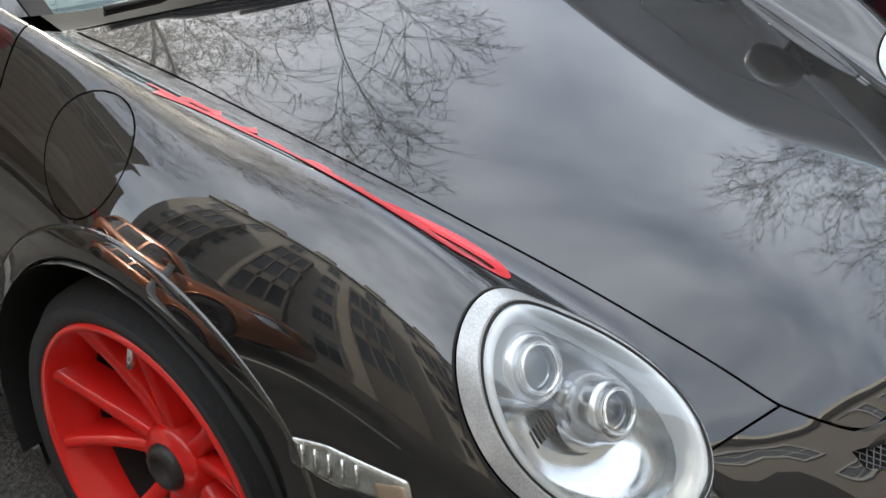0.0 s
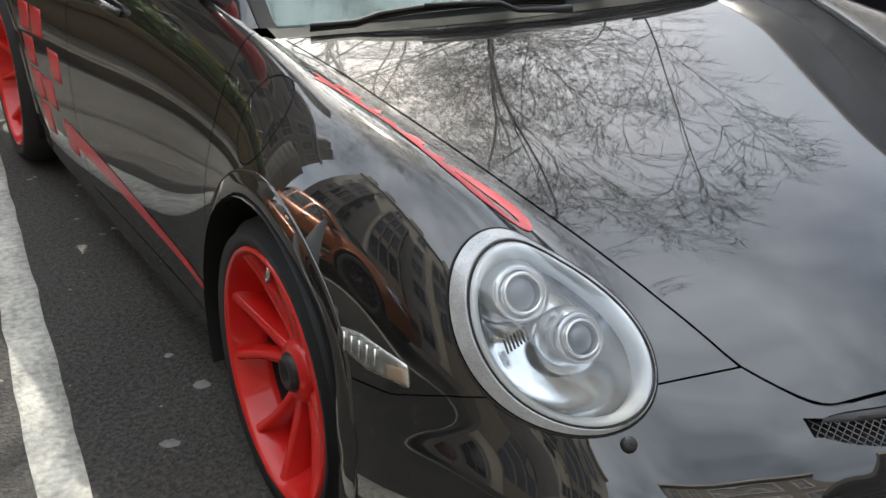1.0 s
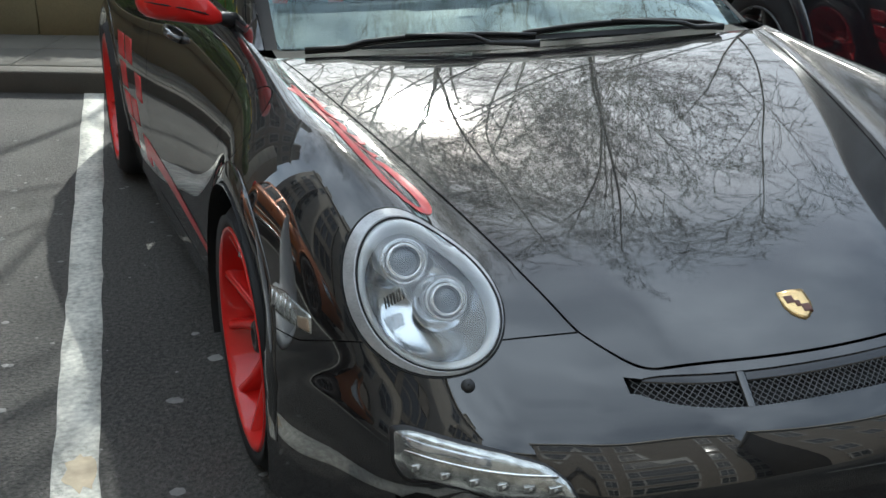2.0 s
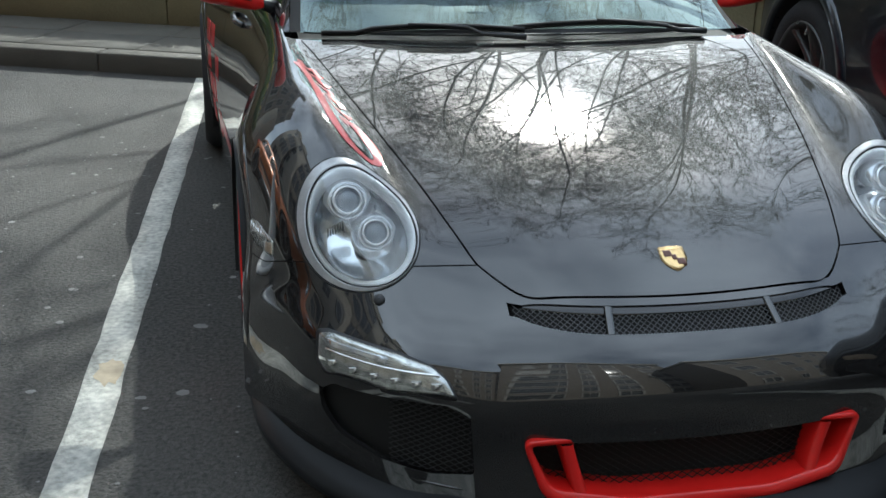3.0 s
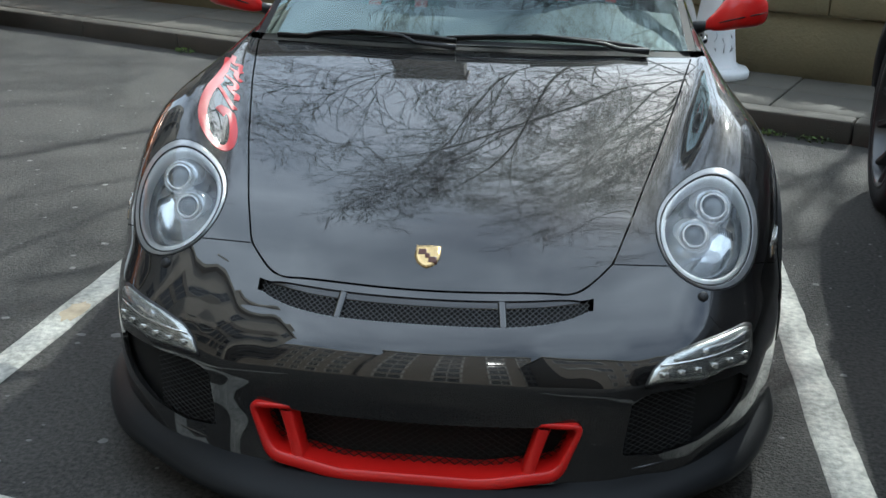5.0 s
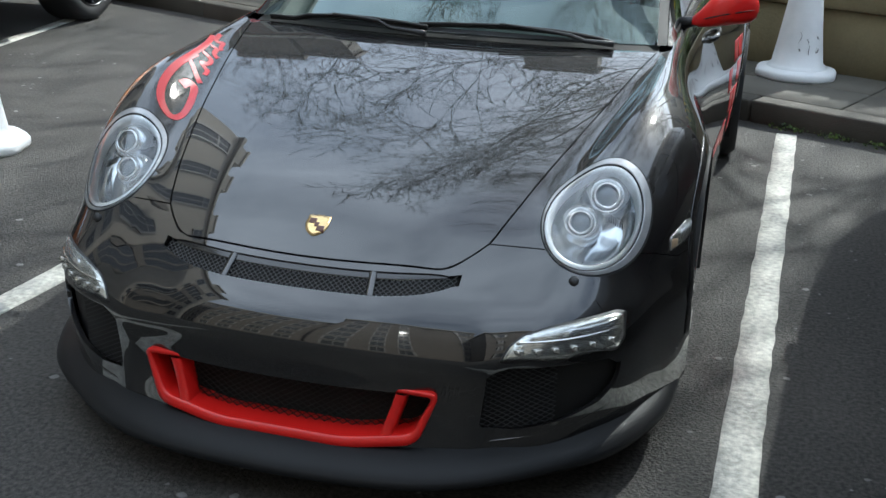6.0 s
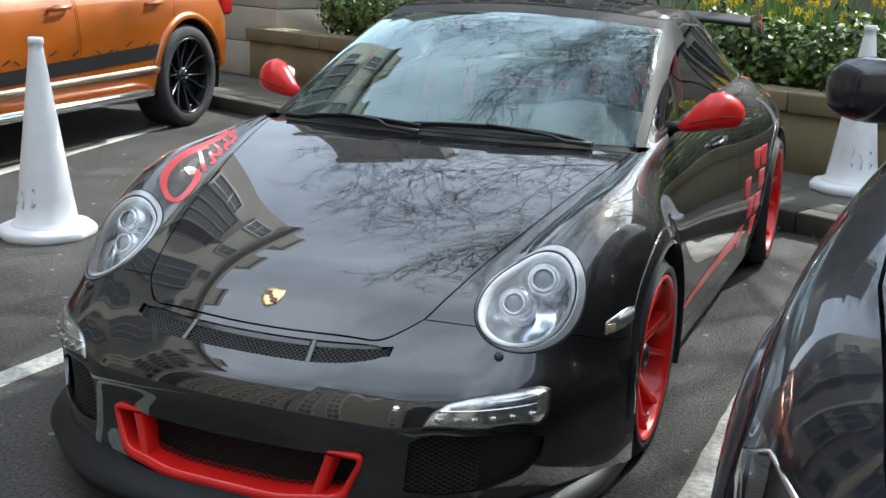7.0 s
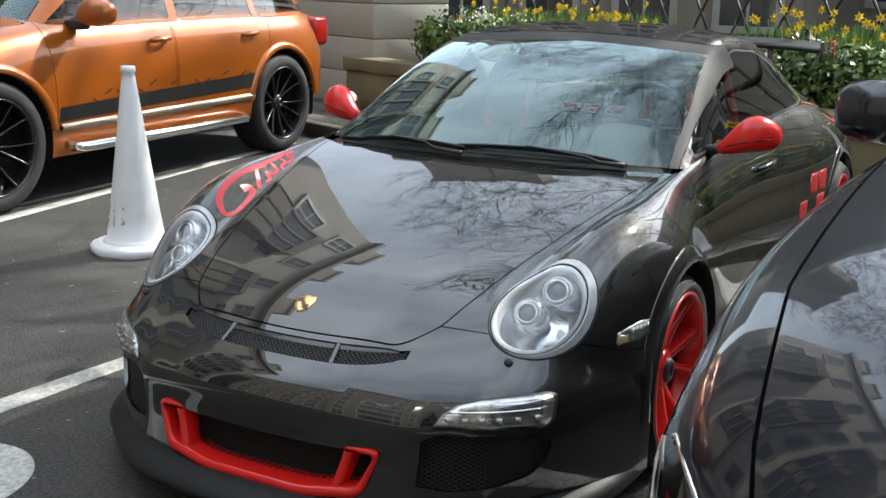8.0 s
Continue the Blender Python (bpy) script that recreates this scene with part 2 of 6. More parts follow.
def spline(knots, values, at):
    """Natural cubic spline through values (n, d) at knots, sampled at at."""
    t, p, q = np.asarray(knots, float), np.asarray(values, float), np.asarray(at, float)
    n, h = len(t), np.diff(np.asarray(knots, float))
    a, rhs = np.eye(n), np.zeros((n, p.shape[1]))
    for i in range(1, n - 1):
        a[i, i - 1], a[i, i], a[i, i + 1] = h[i - 1], 2 * (h[i - 1] + h[i]), h[i]
        rhs[i] = 6 * ((p[i + 1] - p[i]) / h[i] - (p[i] - p[i - 1]) / h[i - 1])
    m = np.linalg.solve(a, rhs)
    i = np.clip(np.searchsorted(t, q, side="right") - 1, 0, n - 2)
    hh = h[i][:, None]
    lo, hi = (t[i + 1] - q)[:, None], (q - t[i])[:, None]
    return (m[i] * lo ** 3 + m[i + 1] * hi ** 3) / (6 * hh) + (p[i] / hh - m[i] * hh / 6) * lo + (p[i + 1] / hh - m[i + 1] * hh / 6) * hi


def bspline(ctrl, at):
    """Uniform cubic B-spline over control points (n, d), sampled at parameters 0 .. n - 1; follows the points softly."""
    p = np.asarray(ctrl, float)
    i = np.clip(np.floor(at).astype(int), 0, len(p) - 2)
    t = (at - i)[:, None]
    basis = ((1 - t) ** 3 / 6, (3 * t ** 3 - 6 * t * t + 4) / 6, (-3 * t ** 3 + 3 * t * t + 3 * t + 1) / 6, t ** 3 / 6)
    def curve(q):
        q = np.concatenate([2 * q[:1] - q[1:2], q, 2 * q[-1:] - q[-2:-1]])
        return sum(b * q[i + k] for k, b in enumerate(basis))
    def at_knots(q):
        e = np.concatenate([2 * q[:1] - q[1:2], q, 2 * q[-1:] - q[-2:-1]])
        return (e[:-2] + 4 * e[1:-1] + e[2:]) / 6
    return curve(p + 0.7 * (p - at_knots(p)))


def sheet(rails, nu, nv):
    """A smooth half surface along rails (each a list of points with the same stations); returns a bmesh of both halves."""
    r = np.array(rails, float)  # rails, stations, 3
    du = np.linalg.norm(np.diff(r, axis=1), axis=2).mean(0)
    dv = np.linalg.norm(np.diff(r, axis=0), axis=2).mean(1)
    ku, kv = np.r_[0, np.cumsum(du)], np.r_[0, np.cumsum(dv)]
    uu = np.linspace(0, ku[-1], nu)
    tu = np.interp(uu, ku, np.arange(len(ku)))
    lines = np.array([bspline(rail, tu) for rail in r])
    full = np.concatenate([lines[:0:-1] * (-1, 1, 1), lines])
    kf = np.r_[-kv[:0:-1], kv]
    vv = np.linspace(-kv[-1], kv[-1], 2 * nv + 1)
    tv = np.interp(vv, kf, np.arange(len(kf)))
    bm = bmesh.new()
    grid = []
    for i in range(nu):
        row = bspline(full[:, i], tv)
        grid.append([bm.verts.new(c) for c in row])
    for a, b in zip(grid, grid[1:]):
        for k in range(2 * nv):
            bm.faces.new((a[k], a[k + 1], b[k + 1], b[k]))
    bm.normal_update()
    return bm


def cut(bm, f):
    """Cuts the faces along f = 0."""
    val = {}
    for v in bm.verts:
        d = f(v.co)
        val[v] = 0.0 if abs(d) < 2e-5 else d
    for e in list(bm.edges):
        a, b = e.verts
        if val[a] * val[b] < 0:
            _, nv = bmesh.utils.edge_split(e, a, val[a] / (val[a] - val[b]))
            val[nv] = 0.0
    for face in list(bm.faces):
        sides = {val[v] > 0 for v in face.verts if val[v] != 0.0}
        if len(sides) < 2:
            continue
        z = [v for v in face.verts if val[v] == 0.0]
        if len(z) >= 2:
            try:
                bmesh.utils.face_split(face, z[0], z[1])
            except ValueError:
                pass


def keep(bm, f, sign):
    """Drops the faces whose middle has f * sign < 0."""
    dead = [q for q in bm.faces if f(q.calc_center_median()) * sign < 0]
    bmesh.ops.delete(bm, geom=dead, context="FACES")
    return bm


def divide(bm, f, gap=0.0015):
    """Splits a skin along f = 0 with a joint: returns the part inside (f < 0) and the part outside."""
    lo, hi = (lambda c: f(c) + gap), (lambda c: f(c) - gap)
    cut(bm, lo)
    if gap:
        cut(bm, hi)
    inner = keep(bm.copy(), lo, -1)
    outer = keep(bm, hi, 1)
    return inner, outer


def lip(bm, depth):
    """Turns the open edges of a skin inwards, for the thickness of a panel."""
    bm.normal_update()
    edges = [e for e in bm.edges if e.is_boundary]
    for e in edges:
        e.smooth = False
    nrm = {tuple(round(c, 6) for c in v.co): v.normal.copy() for e in edges for v in e.verts}
    r = bmesh.ops.extrude_edge_only(bm, edges=edges)
    for v in (g for g in r["geom"] if isinstance(g, bmesh.types.BMVert)):
        v.co -= nrm[tuple(round(c, 6) for c in v.co)] * depth
    return bm


def fan(y, pairs):
    """Straight-line interpolation in a short table."""
    return float(np.interp(y, [p[0] for p in pairs], [p[1] for p in pairs]))


def inside_poly(pts):
    """Signed distance to a convex outline in the plane (negative inside)."""
    n = len(pts)
    c = (sum(p[0] for p in pts) / n, sum(p[1] for p in pts) / n)
    edges = []
    for i in range(n):
        a, b = pts[i], pts[(i + 1) % n]
        nx, ny = b[1] - a[1], a[0] - b[0]
        le = math.hypot(nx, ny)
        nx, ny = nx / le, ny / le
        d = nx * a[0] + ny * a[1]
        if nx * c[0] + ny * c[1] > d:
            nx, ny, d = -nx, -ny, -d
        edges.append((nx, ny, d))
    return lambda x, y: max(nx * x + ny * y - d for nx, ny, d in edges)


def rounded(pts, r, steps=5):
    """Rounds the corners of a closed outline."""
    out, n = [], len(pts)
    for i in range(n):
        p, a, b = Vector(pts[i]), Vector(pts[i - 1]), Vector(pts[(i + 1) % n])
        da, db = (a - p), (b - p)
        k = min(r, da.length * 0.45, db.length * 0.45)
        s, e = p + da.normalized() * k, p + db.normalized() * k
        for j in range(steps + 1):
            t = j / steps
            out.append((1 - t) ** 2 * s + 2 * t * (1 - t) * p + t * t * e)
    return out


M_AMBERCLEAR = material("pale_amber_lens", (0.55, 0.42, 0.30), 0.25, 0.3, 0.5)
M_DASH = material("dash_leather", (0.035, 0.04, 0.042), 0.6, var=0.2, bump=0.2, bump_scale=300)
M_SEAT = material("seat_cloth", (0.03, 0.03, 0.033), 0.8, var=0.3, bump=0.2, bump_scale=200)
M_DISC = material("dark_brake_disc", (0.06, 0.06, 0.062), 0.4, 0.7)


# ---- the grey sports car ----
# Rails of the right-hand half of the skin, from the middle to the sill; stations run from the bumper's lower edge over the nose to the tail.
CAR_RAILS = [
    [(0, -.045, .115), (0, -.006, .27), (0, -.022, .392), (0, .075, .495), (0, .32, .640), (0, .66, .732), (0, .98, .803), (0, 1.28, .858), (0, 1.75, .90), (0, 2.4, .93), (0, 3.0, .95), (0, 3.36, .93), (0, 3.9, .87), (0, 4.28, .76), (0, 4.40, .60)],
    [(.22, -.033, .115), (.22, .006, .27), (.22, -.008, .392), (.22, .10, .508), (.24, .335, .638), (.27, .66, .727), (.31, .98, .797), (.34, 1.28, .853), (.36, 1.75, .895), (.36, 2.4, .925), (.36, 3.0, .945), (.36, 3.36, .925), (.34, 3.9, .865), (.30, 4.27, .755), (.28, 4.39, .60)],
    [(.42, .022, .115), (.42, .050, .27), (.43, .040, .392), (.41, .185, .530), (.455, .385, .627), (.53, .66, .713), (.60, .98, .788), (.66, 1.28, .843), (.66, 1.75, .885), (.67, 2.4, .912), (.68, 3.0, .925), (.66, 3.36, .915), (.58, 3.9, .85), (.46, 4.25, .74), (.42, 4.36, .60)],
    [(.60, .122, .115), (.59, .130, .28), (.60, .120, .405), (.605, .240, .512), (.630, .40, .632), (.668, .66, .803), (.705, .98, .825), (.720, 1.28, .845), (.715, 1.75, .872), (.735, 2.4, .895), (.75, 3.0, .905), (.745, 3.36, .895), (.67, 3.9, .83), (.55, 4.22, .72), (.52, 4.33, .58)],
    [(.73, .28, .14), (.73, .240, .28), (.725, .245, .42), (.715, .335, .492), (.750, .448, .610), (.794, .68, .724), (.820, .98, .735), (.778, 1.28, .735), (.772, 1.75, .765), (.785, 2.4, .79), (.850, 3.0, .80), (.872, 3.36, .79), (.81, 3.9, .75), (.69, 4.17, .66), (.63, 4.29, .54)],
    [(.80, .42, .13), (.80, .42, .28), (.795, .42, .41), (.785, .46, .462), (.812, .54, .502), (.842, .73, .548), (.892, .98, .560), (.832, 1.30, .55), (.826, 1.75, .545), (.842, 2.4, .56), (.900, 3.0, .60), (.924, 3.36, .61), (.90, 3.85, .59), (.79, 4.12, .50), (.72, 4.25, .44)],
    [(.845, .55, .13), (.845, .55, .28), (.843, .55, .37), (.840, .57, .40), (.862, .63, .40), (.872, .76, .40), (.904, .98, .40), (.822, 1.34, .34), (.826, 1.75, .33), (.852, 2.4, .33), (.900, 3.0, .36), (.926, 3.36, .40), (.912, 3.80, .38), (.83, 4.08, .35), (.76, 4.21, .32)],
    [(.865, .63, .13), (.865, .63, .28), (.864, .63, .33), (.864, .65, .31), (.880, .70, .27), (.880, .80, .21), (.894, .98, .16), (.812, 1.36, .13), (.815, 1.75, .13), (.845, 2.4, .14), (.870, 2.95, .16), (.885, 3.36, .20), (.885, 3.75, .22), (.83, 4.03, .24), (.77, 4.16, .25)],
]


def between(a, b, share, first, last, low):
    """A rail between two others; low is the share of the rise in the given stations."""
    out = []
    for i, (p, q) in enumerate(zip(a, b)):
        k = low if first <= i <= last else share
        out.append((p[0] + (q[0] - p[0]) * share, p[1] + (q[1] - p[1]) * share, p[2] + (q[2] - p[2]) * k))
    return out


# extra rails that keep the bonnet's crown and the valley beside the wings
valley, brink = between(CAR_RAILS[2], CAR_RAILS[3], .5, 5, 7, .22), between(CAR_RAILS[2], CAR_RAILS[3], .25, 5, 7, -.02)
CAR_RAILS[3:3] = [brink, valley]
CAR_RAILS.insert(2, between(CAR_RAILS[1], CAR_RAILS[2], .5, 4, 7, .36))
# Rails of the cabin, from the middle to the belt; stations run from the windscreen's foot to the tail of the roof.
CABIN_RAILS = [
    [(0, 1.225, .868), (0, 1.60, 1.075), (0, 2.02, 1.235), (0, 2.4, 1.280), (0, 2.8, 1.265), (0, 3.2, 1.19), (0, 3.86, .95)],
    [(.35, 1.250, .864), (.335, 1.62, 1.068), (.315, 2.03, 1.228), (.31, 2.4, 1.270), (.31, 2.8, 1.255), (.31, 3.2, 1.18), (.32, 3.83, .94)],
    [(.620, 1.335, .856), (.580, 1.68, 1.040), (.535, 2.05, 1.195), (.52, 2.4, 1.235), (.515, 2.8, 1.22), (.505, 3.2, 1.14), (.51, 3.76, .93)],
    [(.690, 1.385, .852), (.648, 1.73, 1.015), (.596, 2.09, 1.160), (.578, 2.4, 1.198), (.572, 2.8, 1.18), (.575, 3.2, 1.09), (.61, 3.66, .915)],
    [(.712, 1.395, .846), (.708, 1.80, .872), (.712, 2.12, .884), (.722, 2.4, .893), (.735, 2.8, .90), (.74, 3.15, .90), (.68, 3.60, .90)],
]
AXLE_F, AXLE_R, WHEEL_Z = .972, 3.355, 0.300
LAMP_C = Vector((.628, .398, .623))
LAMP_UP = Vector((.245, .754, .608)).normalized()
LAMP_N = Vector((.061, -.638, .766))
LAMP_N = (LAMP_N - LAMP_UP * LAMP_N.dot(LAMP_UP)).normalized()
LAMP_SIDE = LAMP_UP.cross(LAMP_N).normalized()
LAMP_A, LAMP_B = .121, .176


def lamp_f(c, grow=1.0):
    """Negative inside the oval of either head lamp."""
    d = Vector((abs(c.x), c.y, c.z)) - LAMP_C
    if abs(d.dot(LAMP_N)) > 0.12:
        return 0.1
    a, b = d.dot(LAMP_SIDE) / (LAMP_A * grow), d.dot(LAMP_UP) / (LAMP_B * grow)
    return (math.sqrt(a * a + b * b) - 1) * LAMP_A


HOOD_X = ((.05, .30), (.20, .375), (.254, .408), (.385, .448), (.66, .520), (.98, .594), (1.28, .655), (1.5, .68))


def hood_f(c):
    if c.z < .45 or c.y > 1.5:
        return 0.1
    ax = abs(c.x)
    a, b = ax - fan(c.y, HOOD_X), (.128 + .30 * ax * ax + 3.5 * max(0, ax - .30) ** 2 - c.y) * 0.9
    d, k = c.y - (1.228 + .17 * ax * ax), 0.05
    h = max(k - abs(a - b), 0) / k
    return max(max(a, b) + h * h * k * 0.25, d)


def arch_f(c):
    f = math.hypot(c.y - AXLE_F, c.z - WHEEL_Z) - .346
    r = math.hypot(c.y - AXLE_R, c.z - WHEEL_Z - .012) - .360
    return min(f, r) if abs(c.x) > .55 else 0.1


def cabin_hole_f(c):
    if c.z < .80:
        return 0.1
    return max(abs(c.x) - .70, 1.232 + .17 * c.x * c.x - c.y, c.y - 3.6)


BUMPER_Z = ((.10, .60), (.25, .569), (.31, .556), (.38, .543), (.45, .522), (.54, .489), (.64, .478), (.8, .47))


def bumper_f(c):
    return max(c.z - fan(c.y, BUMPER_Z), c.y - .70)


def vent_f(c):
    """The slot under the bonnet."""
    if c.y > .3 or c.z > .6:
        return 0.1
    t = min(1.0, abs(c.x) / .362)
    top, low = .519 + .008 * t * t - .014 * t ** 10, .481 + .020 * t ** 4 + .006 * t ** 18
    return max(c.z - top, low - c.z, abs(c.x) - .362)


def grille_f(c):
    if c.y > .25:
        return 0.1
    q = inside_poly(((-.350, .286), (.350, .286), (.305, .176), (.155, .160), (-.155, .160), (-.305, .176)))(c.x, c.z)
    return q


def intake_f(c):
    if c.y > .5:
        return 0.1
    return inside_poly(((.445, .208), (.458, .335), (.50, .352), (.60, .350), (.705, .345), (.728, .315), (.722, .272), (.69, .232), (.62, .206), (.52, .196)))(abs(c.x), c.z)


def door_f(c):
    if c.z < .14 or c.z > .95:
        return 0.1
    front = 1.345 + max(0, .45 - c.z) * .25
    rear = 2.42 + (c.z - .2) * .28
    return max(front - c.y, c.y - rear, .20 - c.z) if abs(c.x) > .5 else 0.1


def fuel_f(c):
    if c.x > -.5:
        return 0.1
    return (c - Vector((-.787, 1.112, .755))).length - .090


car = thing("sports_car", pose(0, 0, 0), "dark grey metallic sports coupe with red wheels parked in a bay", "car")

skin = sheet(CAR_RAILS, 240, 76)
from mathutils.bvhtree import BVHTree
SKIN = BVHTree.FromBMesh(skin)
for f_hole in (arch_f, cabin_hole_f):
    cut(skin, f_hole)
    keep(skin, f_hole, 1)
hood, skin = divide(skin, hood_f, .0022)
for f_hole in (lamp_f, vent_f, grille_f, intake_f):
    cut(skin, f_hole)
    keep(skin, f_hole, 1)
bumper, skin = divide(skin, bumper_f, .0012)
fuel, skin = divide(skin, fuel_f, .0015)
doors, skin = divide(skin, door_f, .0022)
part("bonnet", lip(hood, .012), M_PAINT, car)
part("front_bumper", lip(bumper, .012), M_PAINT, car)
part("fuel_flap", lip(fuel, .008), M_PAINT, car)
for sgn in (-1, 1):
    part("door", lip(keep(doors.copy(), lambda c: c.x * sgn, 1), .012), M_PAINT, car)
doors.free()
part("body_shell", lip(skin, .012), M_PAINT, car)


def drop(x, y=None, z=None, out=0.0):
    """A place on the car's skin, raised by out: seen from the front (x, z), the side (y, z, sign of x) or above (x, y)."""
    if y is None:
        h = SKIN.ray_cast(Vector((x, -3, z)), Vector((0, 1, 0)))
    elif z is None:
        h = SKIN.ray_cast(Vector((x, y, 3)), Vector((0, 0, -1)))
    else:
        h = SKIN.ray_cast(Vector((3 * x, y, z)), Vector((-x, 0, 0)))
    if h[0] is None and x is not None and y is not None and z is not None:
        return drop(x, y, z + .02, out)
    p, n = h[0], h[1]
    toward = (Vector((0, -1, 0)) if y is None else Vector((0, 0, 1)) if z is None else Vector((x, 0, 0)))
    if n.dot(toward) < 0:
        n = -n
    return p + n * out


def draped(name, outline, to_surface, mat, parent, depth=.004, label="", rings=4):
    """A thin pad with the given outline laid on the skin; to_surface maps outline points to places with a given lift."""
    bm = bmesh.new()
    n = len(outline)
    cx = sum(p[0] for p in outline) / n
    cy = sum(p[1] for p in outline) / n
    rows = []
    for k in range(rings, 0, -1):
        t = k / rings
        lift = depth if k < rings else depth * 0.6
        rows.append([bm.verts.new(to_surface(cx + (p[0] - cx) * t, cy + (p[1] - cy) * t, lift)) for p in outline])
    base = [bm.verts.new(to_surface(p[0], p[1], -.004)) for p in outline]
    mid = bm.verts.new(to_surface(cx, cy, depth))
    for a, b in zip([base] + rows, rows):
        for i in range(n):
            bm.faces.new((a[i], a[(i + 1) % n], b[(i + 1) % n], b[i]))
    for i in range(n):
        bm.faces.new((rows[-1][i], rows[-1][(i + 1) % n], mid))
    bmesh.ops.recalc_face_normals(bm, faces=bm.faces)
    return part(name, bm, mat, parent, label)


# cabin: painted shell, glass and pillars out of one smooth sheet
cabin = sheet(CABIN_RAILS, 120, 44)
CABIN = BVHTree.FromBMesh(cabin)


def screen_edge(c, inset):
    """Negative inside the windscreen."""
    if c.y > 2.3:
        return 0.1
    half = fan(c.z, ((.84, .684), (1.04, .643), (1.20, .588)))
    return max(abs(c.x) - half + inset, c.z - (1.248 - .115 * c.x * c.x) + inset, -.01 + inset - (c.y - 1.225 - .22 * c.x * c.x))


def side_window_f(c):
    if abs(c.x) < .45:
        return 0.1
    top = fan(c.y, ((1.40, .845), (1.62, .975), (1.78, 1.050), (2.09, 1.160), (2.40, 1.190), (2.75, 1.168), (3.00, 1.105), (3.18, 1.02), (3.27, .93)))
    low = fan(c.y, ((1.4, .868), (2.4, .905), (3.1, .915), (3.3, .925)))
    return max(c.z - top - .004, low - c.z, c.y - 3.26, 1.50 - c.y)


def rear_glass_f(c):
    if c.y < 2.9:
        return 0.1
    return max(abs(c.x) - .49, 3.0 - c.y, c.y - 3.70)


screen_all, cabin = divide(cabin, lambda c: screen_edge(c, 0.0), .001)
screen, band = divide(screen_all, lambda c: screen_edge(c, .028), 0.0)
side_all, cabin = divide(cabin, side_window_f, .001)
side_glass, side_seal = divide(side_all, lambda c: side_window_f(c) + .010, 0.0)
rear_glass, cabin = divide(cabin, rear_glass_f, .001)
windscreen = part("windscreen", screen, M_WIND, car, "pale green tinted windscreen")
windscreen.visible_shadow = False
part("windscreen_seal", band, M_GAP, car)
for sgn in (-1, 1):
    ob = part("side_window", keep(side_glass.copy(), lambda c: c.x * sgn, 1), M_SIDEG, car)
    ob.visible_shadow = False
side_glass.free()
for sgn in (-1, 1):
    part("window_seal", keep(side_seal.copy(), lambda c: c.x * sgn, 1), M_BLACK, car)
side_seal.free()
part("rear_window", rear_glass, M_SIDEG, car).visible_shadow = False
part("roof", lip(cabin, .015), M_PAINT, car)


